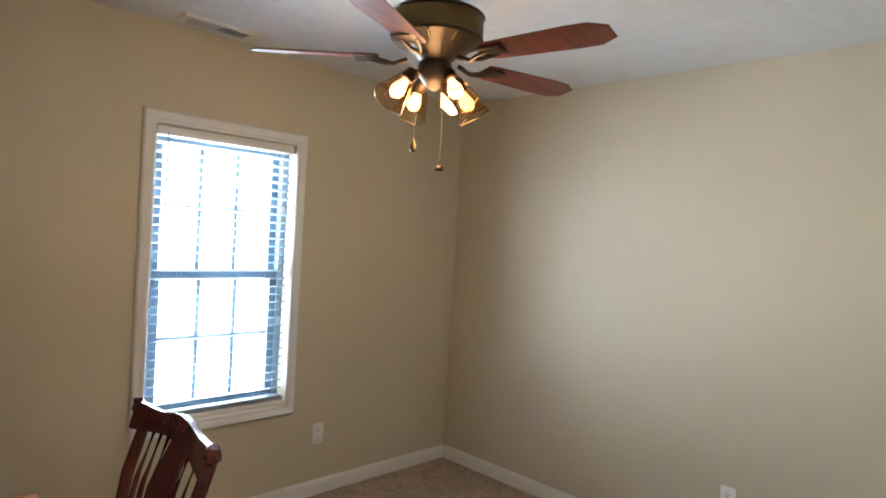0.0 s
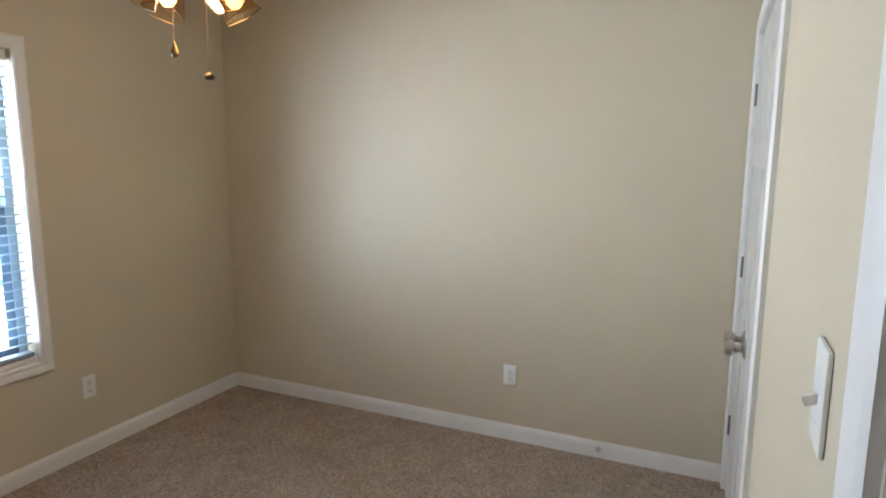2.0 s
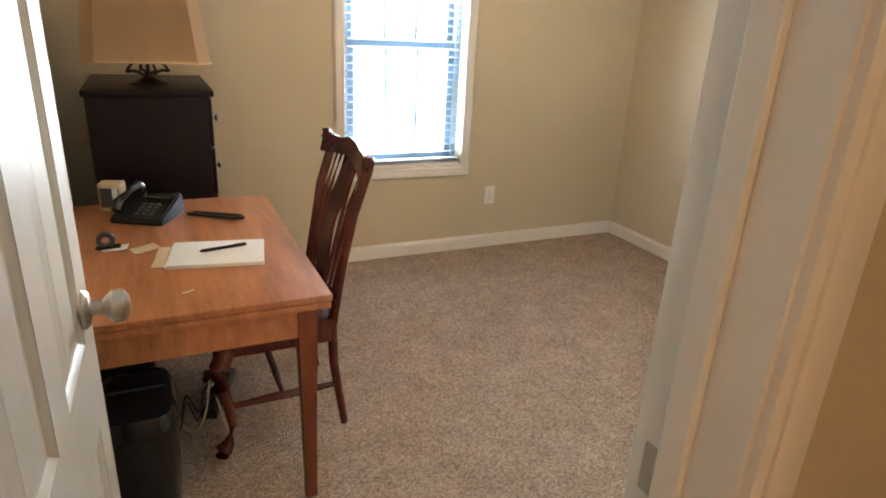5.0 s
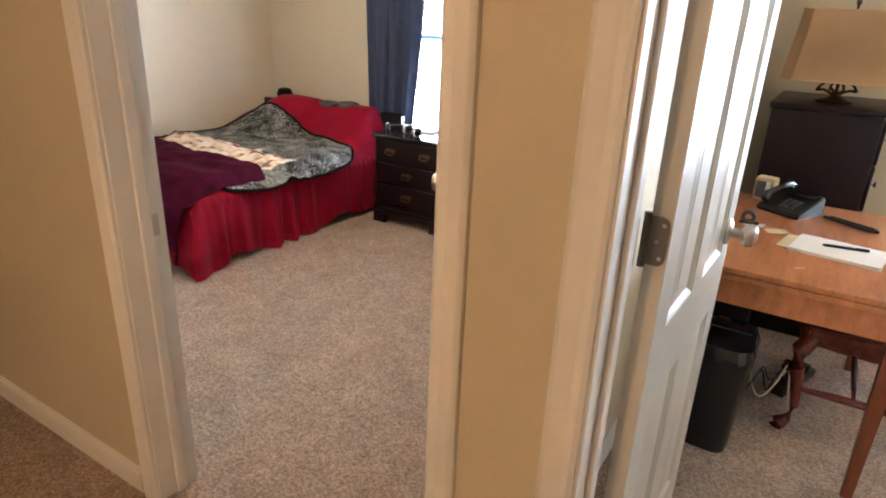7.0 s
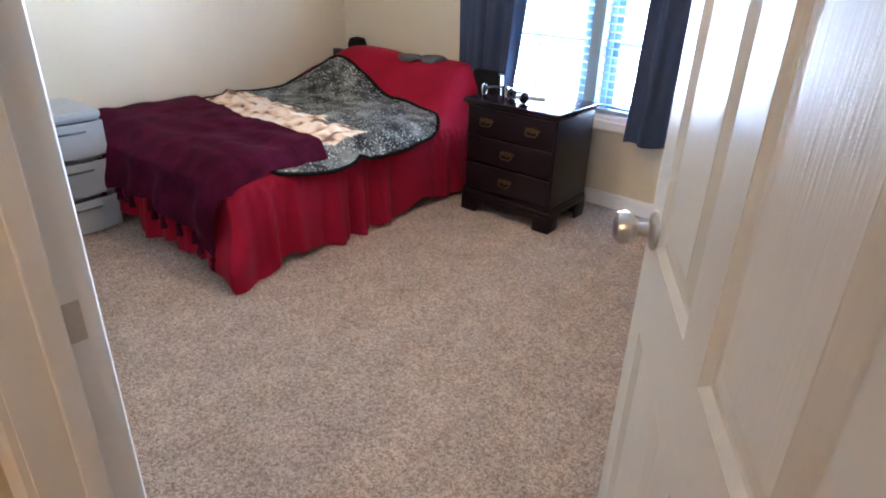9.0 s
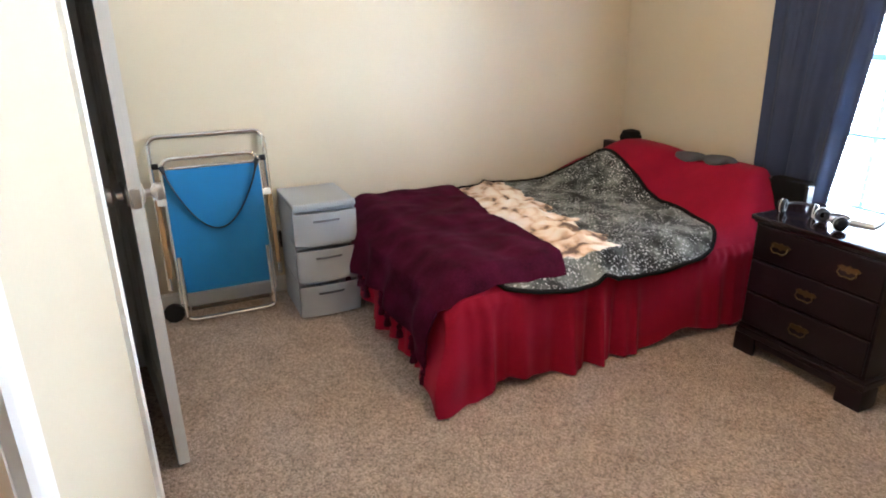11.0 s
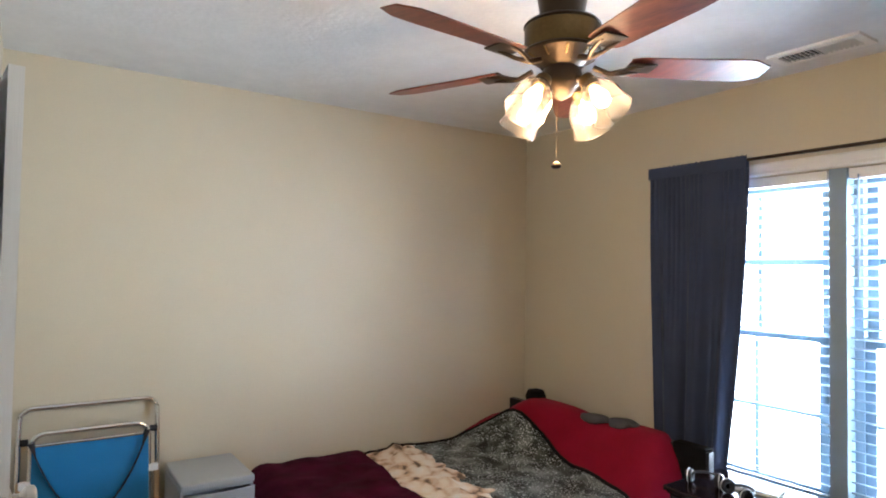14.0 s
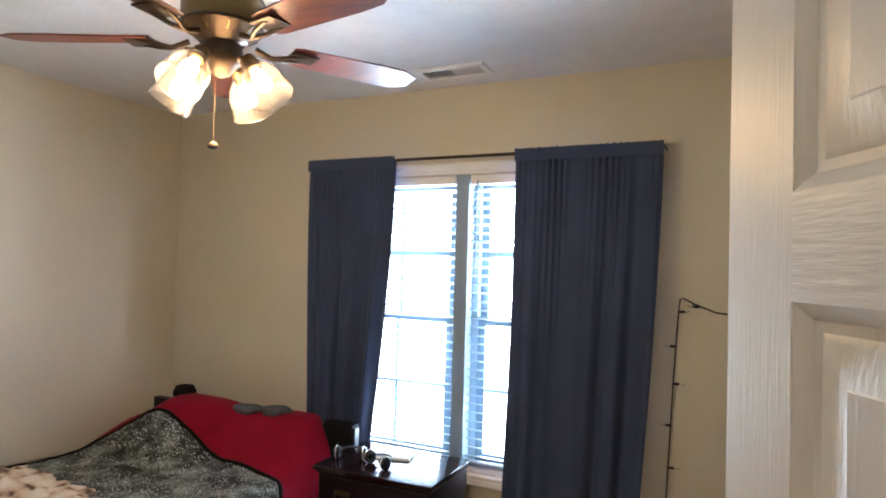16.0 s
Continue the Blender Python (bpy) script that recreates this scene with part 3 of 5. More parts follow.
    for k in range(4):
        a = phase + 22 + 90 * k + (47 if style == "hex" else 0)
        tilt = 38
        arm = pose(0, 0, cz, 0, 0, a)
        bm = tube([(0.05, 0, 0), (0.075, 0, 0.004), (0.095, 0, -0.012)], 0.008, 8)
        bmesh.ops.transform(bm, matrix=arm, verts=bm.verts)
        part("arm", bm, BRONZE, kit)
        soc = arm @ pose(0.092, 0, -0.008) @ pose(0, 0, 0, 0, 180 - tilt, 0)
        part("socket", lathe([(0, -0.012), (0.022, -0.010), (0.026, 0.004), (0.024, 0.034), (0, 0.034)], 20, soc), BRASS if style != "hex" else BRONZE, kit)
        if style == "hex":
            bm = bmesh.new()
            n = 6
            prof = [(0.026, 0.012), (0.030, 0.022), (0.066, 0.135), (0.0635, 0.1355), (0.0275, 0.024), (0.0235, 0.014)]
            part("shade", lathe(prof + [prof[0]], n, soc, bm), SMOKE, kit, "smoked six-sided glass shade", 20)
            part("shade_rim", tube([soc @ Vector((0.067 * math.cos(math.pi / 3 * i), 0.067 * math.sin(math.pi / 3 * i), 0.136)) for i in range(6)], 0.0018, 5, closed=True), BRASS, kit, "brass shade edge")
        else:
            bm = bmesh.new()
            prof = [(0.024, 0.012), (0.030, 0.020), (0.052, 0.050), (0.061, 0.085), (0.060, 0.112), (0.066, 0.140), (0.0635, 0.140), (0.0575, 0.112), (0.0585, 0.085), (0.0495, 0.052), (0.027, 0.023), (0.0215, 0.015)]
            lathe(prof + [prof[0]], 40, soc, bm)
            part("shade", bm, FROST, kit, "ribbed frosted glass tulip shade", 60)
        b = lathe([(0, 0.030), (0.012, 0.032), (0.016, 0.05), (0.024, 0.072), (0.026, 0.086), (0.021, 0.102), (0.010, 0.111), (0, 0.113)], 20, soc)
        part("bulb", b, BULB if style == "hex" else BULBB, kit, "lit warm bulb", 80)
    for cx, cy, cl, bead in chains:
        n = max(2, int(cl / 0.009))
        bm = bmesh.new()
        for i in range(n):
            lathe([(0, -0.0022), (0.0022, 0), (0, 0.0022)], 6, pose(cx, cy, m0 - 0.235 - i * 0.009), bm)
        part("pull_chain", bm, BRASS, root, "beaded brass pull chain", 0)
        zz = m0 - 0.235 - cl
        prof = {"drop": [(0, 0.012), (0.003, 0.010), (0.006, -0.002), (0.011, -0.016), (0.012, -0.026), (0.007, -0.034), (0, -0.036)],
                "disc": [(0, 0.004), (0.004, 0.002), (0.012, -0.003), (0.0165, -0.010), (0.0165, -0.015), (0.010, -0.020), (0, -0.021)]}[bead]
        part("pull_knob", lathe(prof, 20, pose(cx, cy, zz)), BRASS if bead == "drop" else BRONZE, root, "turned pull knob")
    return root


ceiling_fan(1.835, 1.56, 0.15, -82, "mahogany-bladed ceiling fan with four smoked glass lamps", "hex", [(-0.055, 0.03, 0.20, "drop"), (0.02, -0.03, 0.275, "disc")], 1.0)
ceiling_fan(-1.94, 1.42, 0.135, -13, "mahogany-bladed ceiling fan with four frosted glass lamps", "tulip", [(-0.01, -0.01, 0.205, "disc")], 0.72)
for fx, fy, fd, ph, c in ((1.835, 1.56, 0.15, -45, 7.0), (-1.94, 1.42, 0.135, 9, 10.0)):
    lamp("fan_bulb", "POINT", pose(fx, fy, H - fd - 0.34), c, WARM, 0.12)


def ceiling_vent(x0, x1, y0, y1, label):
    root = thing("ceiling_vent", pose((x0 + x1) / 2, (y0 + y1) / 2, H), label, "vent", "ceiling vents")
    w, d = (x1 - x0) / 2, (y1 - y0) / 2
    part("frame", slab(-w, w, -d, d, [(-w + 0.03, w - 0.03, -d + 0.03, d - 0.03)], -0.012, 0.0, "z"), WHITE, root, "white stamped steel frame", 0)
    part("backing", cube(-w + 0.03, -d + 0.03, -0.003, w - 0.03, d - 0.03, -0.001), BLACK, root, "dark duct behind the slats")
    n = 16
    for i in range(n):
        sx = -w + 0.036 + (2 * w - 0.072) * i / (n - 1)
        a = -38 if i < n / 2 else 38
        bm = cube(-0.0012, -d + 0.03, -0.008, 0.0012, d - 0.03, 0.008)
        bmesh.ops.transform(bm, matrix=pose(sx, 0, -0.008, 0, a, 0), verts=bm.verts)
        part("slat", bm, WHITE, root, "", 0)


ceiling_vent(1.40, 1.75, 2.70, 2.85, "white louvred ceiling vent near the office window")
ceiling_vent(-1.93, -1.58, 2.60, 2.76, "white louvred ceiling vent near the bedroom window")


def outlet(m, label, plug=False):
    """A duplex socket; the plate lies in the local xz plane and faces -y."""
    root = thing("wall_outlet", m, label, "outlet", "wall outlets")
    part("cover_plate", cube(-0.036, -0.006, -0.058, 0.036, 0.0, 0.058, 0.004), WHITEP, root, "white cover plate")
    for z in (-0.020, 0.020):
        s = part("socket", lathe([(0, 0), (0.0165, 0), (0.0165, 0.0025), (0.014, 0.0035), (0, 0.0035)], 20, pose(0, -0.0055, z, 90)), WHITEP, root)
        bm = bmesh.new()
        for gx in (-0.006, 0.006):
            box(bm, gx - 0.0012, -0.0100, z - 0.001, gx + 0.0012, -0.0085, z + 0.007)
        box(bm, -0.002, -0.0100, z - 0.010, 0.002, -0.0085, z - 0.005)
        part("slots", bm, BLACK, s, "dark slots")
    part("screw", lathe([(0, 0), (0.003, 0), (0.003, 0.001), (0, 0.0015)], 10, pose(0, -0.006, 0, 90)), NICKEL, root)
    if plug:
        part("power_adapter", cube(-0.024, -0.05, -0.055, 0.024, -0.0095, 0.03, 0.005), BLACK, root, "black plug-in power adapter")
    return root


outlet(pose(XE, 1.015, 0.364, 0, 0, -90), "white duplex outlet on the plain wall")
outlet(pose(2.345, YN, 0.355), "white duplex outlet beside the office window")
outlet(pose(XW, 0.64, 0.32, 0, 0, 90), "white outlet with a black adapter behind the drawers", True)

sw = thing("light_switch", pose(1.088, S, 1.284, 0, 0, 180), "white toggle light switch beside the office door", "switch")
part("cover_plate", cube(-0.036, -0.0065, -0.058, 0.036, 0.0, 0.058, 0.004), WHITEP, sw, "white cover plate")
bm = cube(-0.0045, -0.022, -0.006, 0.0045, -0.004, 0.006, 0.002)
bmesh.ops.transform(bm, matrix=pose(0, 0, 0, 22, 0, 0), verts=bm.verts)
part("toggle", bm, WHITEP, sw, "white toggle")
for z in (-0.03, 0.03):
    part("screw", lathe([(0, 0), (0.003, 0), (0.003, 0.001), (0, 0.0015)], 10, pose(0, -0.0065, z, 90)), WHITEP, sw)

ds = thing("door_stop", pose(XE - 0.013, 0.53, 0.05, 0, -90, 0), "small spring door stop on the skirting board", "door stop")
part("base", lathe([(0, 0), (0.013, 0), (0.013, 0.005), (0.006, 0.008), (0, 0.008)], 16), NICKEL, ds)
part("spring", tube([(0.0045 * math.cos(i * 0.9), 0.0045 * math.sin(i * 0.9), 0.006 + i * 0.00068) for i in range(80)], 0.0011, 5), NICKEL, ds, "coiled steel spring")
part("tip", lathe([(0, 0.058), (0.008, 0.060), (0.009, 0.070), (0.006, 0.077), (0, 0.078)], 14), WHITEP, ds, "white rubber tip")

# ---- the office ----
desk = thing("desk", pose(0, 0, 0), "worn maple flip-top writing desk with papers on it", "desk")
dx0, dx1, dy0, dy1, dz = 0.04, 0.785, 1.02, 2.06, 0.70
part("tabletop", cube(dx0, dy0, dz - 0.019, dx1, dy1, dz, 0.004), DESKW, desk, "scratched varnished top leaf")
part("lower_leaf", cube(dx0 + 0.003, dy0 + 0.003, dz - 0.042, dx1 - 0.003, dy1 - 0.003, dz - 0.022, 0.004), DESKW, desk, "folded lower leaf")
part("leaf_gap", cube(dx0 + 0.02, dy0 + 0.02, dz - 0.0225, dx1 - 0.02, dy1 - 0.02, dz - 0.0185), BLACK, desk)
ax0, ax1, ay0, ay1 = dx0 + 0.03, dx1 - 0.045, dy0 + 0.035, dy1 - 0.035
for a in ((ax0, ay0, ax1, ay0 + 0.02), (ax0, ay1 - 0.02, ax1, ay1), (ax0, ay0 + 0.021, ax0 + 0.02, ay1 - 0.021), (ax1 - 0.02, ay0 + 0.021, ax1, ay1 - 0.021)):
    part("apron", cube(a[0], a[1], dz - 0.135, a[2], a[3], dz - 0.042, 0.002), DESKW, desk, "maple apron board")
for lx, ly in ((ax0 + 0.018, ay0 + 0.02), (ax1 - 0.018, ay0 + 0.02), (ax0 + 0.018, ay1 - 0.02), (ax1 - 0.018, ay1 - 0.02)):
    bm = bmesh.new()
    rings = []
    for z, s in ((0, 0.015), (0.004, 0.017), (0.30, 0.020), (dz - 0.14, 0.026), (dz - 0.043, 0.026)):
        rings.append([bm.verts.new((lx + i * s, ly + j * s, z)) for i, j in ((-1, -1), (1, -1), (1, 1), (-1, 1))])
    for a, b in zip(rings, rings[1:]):
        for i in range(4):
            bm.faces.new((a[i], a[(i + 1) % 4], b[(i + 1) % 4], b[i]))
    bm.faces.new(rings[0])
    bm.faces.new(rings[-1])
    bmesh.ops.bevel(bm, geom=[e for e in bm.edges if abs(e.verts[0].co.z - e.verts[1].co.z) > 0.01], offset=0.004, segments=2, affect="EDGES")
    part("leg", bm, LEGW, desk, "tapered square leg")

# papers and small things on the desk
pad = thing("notepad", pose(0.53, 1.405, dz, 0, 0, -9), "white ruled notepad lying on the desk", "notepad")
for i in range(3):
    bm = cube(-0.135, -0.10, i * 0.0045, 0.135, 0.10, i * 0.0045 + 0.004, 0.001)
    bmesh.ops.transform(bm, matrix=pose(random.uniform(-0.004, 0.004), random.uniform(-0.003, 0.003), 0, 0, 0, random.uniform(-1.5, 1.5)), verts=bm.verts)
    part("page_block", bm, PAPER, pad)
part("backing_card", cube(-0.175, -0.085, 0.0, -0.10, 0.085, 0.004, 0.001), CREAM, pad, "brown card backing")
pen = thing("pen", pose(0.55, 1.42, dz + 0.0165, 0, 0, 10), "black ballpoint pen lying on the notepad", "pen")
part("barrel", tube([(-0.07, 0, 0.002), (-0.062, 0, 0.002), (0.05, 0, 0.002), (0.07, 0, 0.002)], [0.002, 0.0048, 0.0048, 0.004], 10), BLACK, pen)
part("clip", cube(0.03, -0.0015, 0.0065, 0.068, 0.0015, 0.008), BLACK, pen)
for nx, ny, r, w, d, mt, lb in ((0.33, 1.52, 20, 0.075, 0.055, CREAM, "small cream sticky notes lying on the desk"), (0.25, 1.55, -8, 0.07, 0.05, PAPER, "white paper slip lying on the desk"), (0.43, 1.15, 5, 0.03, 0.006, PAPER, "small white paper scrap lying on the desk")):
    p = thing("paper_note", pose(nx, ny, dz, 0, 0, r), lb, "paper", "paper notes")
    part("sheet", sheet(6, 3, lambda u, v: Vector(((u - 0.5) * w, (v - 0.5) * d, 0.0015 + 0.006 * u * u)), thick=0.0006), mt, p)
tape = thing("tape_dispenser", pose(0.225, 1.555, dz + 0.002), "small clear plastic tape dispenser on the desk", "tape dispenser")
part("roll", lathe([(0.012, -0.009), (0.026, -0.009), (0.026, 0.009), (0.012, 0.009), (0.012, -0.009)], 24, pose(0, 0, 0.028, 90)), GREYD, tape)
part("stand", cube(-0.03, -0.010, 0.0, 0.04, 0.010, 0.010, 0.003), GLOSSB, tape)

ph = thing("desk_phone", pose(0.345, 1.85, dz, 0, 0, -28) @ Matrix.Diagonal((0.85, 0.85, 0.9, 1)), "black desk telephone with a display and keys", "telephone")
bm = bmesh.new()
rings = [[bm.verts.new(c) for c in ((-0.11, y, 0), (0.11, y, 0), (0.105, y, h), (-0.105, y, h))] for y, h in ((-0.10, 0.02), (-0.09, 0.03), (0.09, 0.085), (0.105, 0.08))]
for a, b in zip(rings, rings[1:]):
    for i in range(4):
        bm.faces.new((a[i], a[(i + 1) % 4], b[(i + 1) % 4], b[i]))
bm.faces.new(rings[0])
bm.faces.new(rings[-1])
bmesh.ops.bevel(bm, geom=list(bm.edges), offset=0.006, segments=2, affect="EDGES")
part("body", bm, BLACK, ph, "black sloped body")
hs = tube([(-0.075, -0.095, 0.05), (-0.075, -0.075, 0.075), (-0.075, 0.0, 0.093), (-0.075, 0.075, 0.112), (-0.075, 0.10, 0.10)], [0.022, 0.022, 0.014, 0.022, 0.022], 12)
part("receiver", hs, GLOSSB, ph, "black receiver")
part("display", cube(-0.03, 0.025, 0.0, 0.09, 0.075, 0.004, 0.001), GLOSSB, ph, "dark glossy display").matrix_local = pose(0, 0, 0.066, 17, 0, 0)
me = None
for i in range(3):
    for j in range(4):
        if me is None:
            k = part("key", cube(-0.009, -0.006, 0, 0.009, 0.006, 0.004, 0.0015), GREYD, ph, "dark key")
            me = k.data
        else:
            k = new("key", me)
            k.parent = ph
        k.matrix_local = pose(-0.005 + i * 0.028, -0.07 + j * 0.022, 0.0365 + j * 0.0068, 17, 0, 0)
hd = thing("headset", pose(0.575, 1.745, dz), "black telephone receiver strap lying on the desk", "headset")
part("band", tube([(-0.10, 0.08, 0.012), (-0.03, 0.03, 0.012), (0.05, -0.012, 0.010), (0.075, -0.01, 0.010), (0.07, 0.014, 0.010), (0.0, 0.05, 0.011), (-0.08, 0.09, 0.012)], 0.0095, 8, flat=0.7), BLACK, hd)
spk = thing("small_speaker", pose(0.235, 1.985, dz, 0, 0, -15) @ Matrix.Diagonal((0.8, 0.8, 0.8, 1)), "small beige desktop speaker beside the telephone", "speaker")
part("body", cube(-0.05, -0.04, 0, 0.05, 0.04, 0.13, 0.012), CREAM, spk)
part("grille", cube(-0.04, -0.043, 0.02, 0.04, -0.039, 0.11, 0.002), GREYD, spk, "dark grille")
part("label", cube(0.012, -0.0455, 0.06, 0.036, -0.0435, 0.11, 0.0005), PAPER, spk, "white paper label")

# paper shredder bin under the desk
bin_ = thing("shredder_bin", pose(0.275, 1.16, 0), "black plastic waste bin with a rounded lid beneath the desk", "bin")
bm = bmesh.new()
rings = []
for z, sx, sy in ((0.0, 0.078, 0.115), (0.02, 0.082, 0.12), (0.34, 0.098, 0.142), (0.36, 0.100, 0.145), (0.365, 0.092, 0.138)):
    rings.append([bm.verts.new((sx * math.copysign(abs(math.cos(t)) ** 0.45, math.cos(t)), sy * math.copysign(abs(math.sin(t)) ** 0.45, math.sin(t)), z)) for t in [2 * math.pi * i / 32 for i in range(32)]])
for a, b in zip(rings, rings[1:]):
    for i in range(32):
        bm.faces.new((a[i], a[(i + 1) % 32], b[(i + 1) % 32], b[i]))
bm.faces.new(rings[0])
bm.faces.new(rings[-1])
part("body", bm, GLOSSB, bin_, "glossy black tapered body")
bm = bmesh.new()
rings = []
for z, sx, sy in ((0.362, 0.101, 0.146), (0.385, 0.101, 0.146), (0.415, 0.088, 0.132), (0.428, 0.06, 0.10)):
    rings.append([bm.verts.new((sx * math.copysign(abs(math.cos(t)) ** 0.45, math.cos(t)), sy * math.copysign(abs(math.sin(t)) ** 0.45, math.sin(t)), z)) for t in [2 * math.pi * i / 32 for i in range(32)]])
for a, b in zip(rings, rings[1:]):
    for i in range(32):
        bm.faces.new((a[i], a[(i + 1) % 32], b[(i + 1) % 32], b[i]))
bm.faces.new(rings[0])
bm.faces.new(rings[-1])
part("lid", bm, GLOSSB, bin_, "rounded black lid")
part("slot", cube(-0.07, -0.006, 0.4275, 0.07, 0.006, 0.4295), GREYD, bin_)

# things in the dark under the desk
pc = thing("computer_tower", pose(0.22, 1.66, 0), "black computer tower standing under the desk", "computer")
part("case", cube(-0.09, -0.20, 0.012, 0.09, 0.20, 0.41, 0.006), BLACK, pc)
part("front_panel", cube(0.0905, -0.19, 0.03, 0.096, 0.19, 0.40, 0.003), GLOSSB, pc, "glossy black front")
for fx, fy in ((-0.07, -0.17), (0.07, -0.17), (-0.07, 0.17), (0.07, 0.17)):
    part("foot", lathe([(0, 0), (0.015, 0), (0.015, 0.012), (0, 0.012)], 14, pose(fx, fy, 0)), BLACK, pc)
strip = thing("power_strip", pose(0.52, 1.72, 0, 0, 0, 70), "black power strip with cables on the carpet", "power strip")
part("body", cube(-0.15, -0.028, 0, 0.15, 0.028, 0.036, 0.006), BLACK, strip)
for i in range(4):
    part("plug", cube(-0.12 + i * 0.065, -0.018, 0.036, -0.085 + i * 0.065, 0.018, 0.066, 0.004), BLACK, strip)
for i, (mt, lb) in enumerate(((BLACK, "black cable looped under the desk"), (BLACK, "black cable looped under the desk"), (CREAM, "yellow cable looped under the desk"))):
    c = thing("cable", pose(0.40, 1.5, 0), lb, "cable", "desk cables")
    random.seed(11 + i)
    pts = [(-0.15 + 0.03 * k, random.uniform(-0.12, 0.25), 0.012 + 0.12 * abs(math.sin(k * 0.8 + i))) for k in range(11)]
    fine = []
    for a in range(len(pts) - 1):
        p0, p1, p2, p3 = (Vector(pts[max(0, min(len(pts) - 1, a + d))]) for d in (-1, 0, 1, 2))
        for q in range(6):
            t = q / 6
            fine.append(0.5 * ((2 * p1) + (p2 - p0) * t + (2 * p0 - 5 * p1 + 4 * p2 - p3) * t * t + (3 * p1 - p0 - 3 * p2 + p3) * t ** 3))
    for p in fine:
        p.z = max(p.z, 0.004)
    part("cord", tube(fine, 0.0035, 6), mt, c)


def wooden_chair(m):
    """A side chair: seat front towards -x, back towards +x."""
    root = thing("desk_chair", m, "dark cherry spindle-back side chair drawn up to the desk", "chair")
    sz = 0.43

    def seat(z):
        return [(-0.22, -0.235), (-0.20, -0.25), (0.19, -0.205), (0.21, -0.19), (0.21, 0.19), (0.19, 0.205), (-0.20, 0.25), (-0.22, 0.235)]
    bm = bmesh.new()
    f = bm.faces.new([bm.verts.new((x, y, sz)) for x, y in seat(0)])
    r = bmesh.ops.extrude_face_region(bm, geom=[f])
    for v in [g for g in r["geom"] if isinstance(g, bmesh.types.BMVert)]:
        v.co.z = sz - 0.032
    bmesh.ops.bevel(bm, geom=list(bm.edges), offset=0.007, segments=2, affect="EDGES")
    part("seat", bm, CHAIRW, root, "dished dark cherry seat")
    part("seat_rail", cube(-0.19, -0.205, sz - 0.085, 0.18, 0.205, sz - 0.032, 0.006), CHAIRW, root)
    for s in (-1, 1):
        path = [(-0.185, s * 0.20, sz - 0.05), (-0.215, s * 0.225, sz - 0.10), (-0.215, s * 0.228, sz - 0.17), (-0.195, s * 0.212, 0.18), (-0.185, s * 0.205, 0.09), (-0.20, s * 0.215, 0.035), (-0.225, s * 0.232, 0.016), (-0.228, s * 0.234, 0.0)]
        part("front_leg", tube(path, [0.030, 0.034, 0.029, 0.019, 0.015, 0.018, 0.030, 0.026], 12), CHAIRW, root, "curved cabriole leg with pad foot")
        part("rear_leg", tube([(0.185, s * 0.185, sz - 0.03), (0.19, s * 0.188, 0.25), (0.225, s * 0.20, 0.0)], [0.019, 0.017, 0.014], 10), CHAIRW, root)
        part("side_stretcher", tube([(-0.19, s * 0.208, 0.165), (-0.05, s * 0.20, 0.165), (0.07, s * 0.197, 0.165), (0.20, s * 0.192, 0.165)], [0.009, 0.015, 0.015, 0.009], 10), CHAIRW, root)
        post = [(0.19, s * 0.185, sz - 0.01), (0.225, s * 0.19, 0.62), (0.262, s * 0.20, 0.80), (0.315, s * 0.205, 0.955), (0.322, s * 0.205, 0.985)]
        part("back_post", tube(post, [0.018, 0.016, 0.018, 0.017, 0.014], 12), CHAIRW, root, "turned back post")
    part("cross_stretcher", tube([(0.0, -0.20, 0.165), (0.0, -0.07, 0.165), (0.0, 0.07, 0.165), (0.0, 0.20, 0.165)], [0.009, 0.014, 0.014, 0.009], 10), CHAIRW, root)

    def crest(u, v):
        y = (u - 0.5) * 0.47
        top = 0.982 + 0.007 * math.cos((u - 0.5) * 4 * math.pi) + 0.012 * math.cos((u - 0.5) * math.pi)
        bot = 0.925 + 0.012 * math.cos((u - 0.5) * 6)
        return Vector((0.322 + 0.035 * math.sin(u * math.pi) - 0.02 + (v - 0.5) * 0.02, y, bot + (top - bot) * v))
    part("crest_rail", sheet(24, 4, crest, thick=0.024), CHAIRW, root, "serpentine carved crest rail", 60)
    for s in (-1, 1):
        part("crest_ear", tube([(0.305, s * 0.215, 0.955), (0.30, s * 0.238, 0.975), (0.30, s * 0.243, 1.0)], [0.018, 0.022, 0.015], 10), CHAIRW, root, "rounded crest end")
    part("lower_rail", cube(0.188, -0.185, sz + 0.035, 0.208, 0.185, sz + 0.075, 0.004), CHAIRW, root)
    for k in range(8):
        if k in (3, 4):
            continue
        y = -0.15 + 0.043 * k
        part("spindle", tube([(0.198, y, sz + 0.07), (0.235, y * 1.02, 0.64), (0.275, y * 1.05, 0.80), (0.328, y * 1.08, 0.94)], [0.0075, 0.009, 0.008, 0.0065], 8), CHAIRW, root)

    def splat(u, v):
        z = sz + 0.07 + 0.44 * v
        half = 0.035 + 0.022 * math.sin(v * math.pi * 2.0) ** 2 * (1 if v > 0.5 else 0.6) + 0.02 * (v > 0.85) * (v - 0.85) / 0.15
        return Vector((0.198 + 0.03 * v + 0.10 * v * v, (u - 0.5) * 2 * half, z))
    part("splat", sheet(4, 22, splat, thick=0.012), CHAIRW, root, "pierced vase-shaped back splat", 60)
    return root


wooden_chair(pose(0.708, 1.605, 0, 0, 0, 0) @ Matrix.Diagonal((0.95, 1.06, 1.0, 1)))

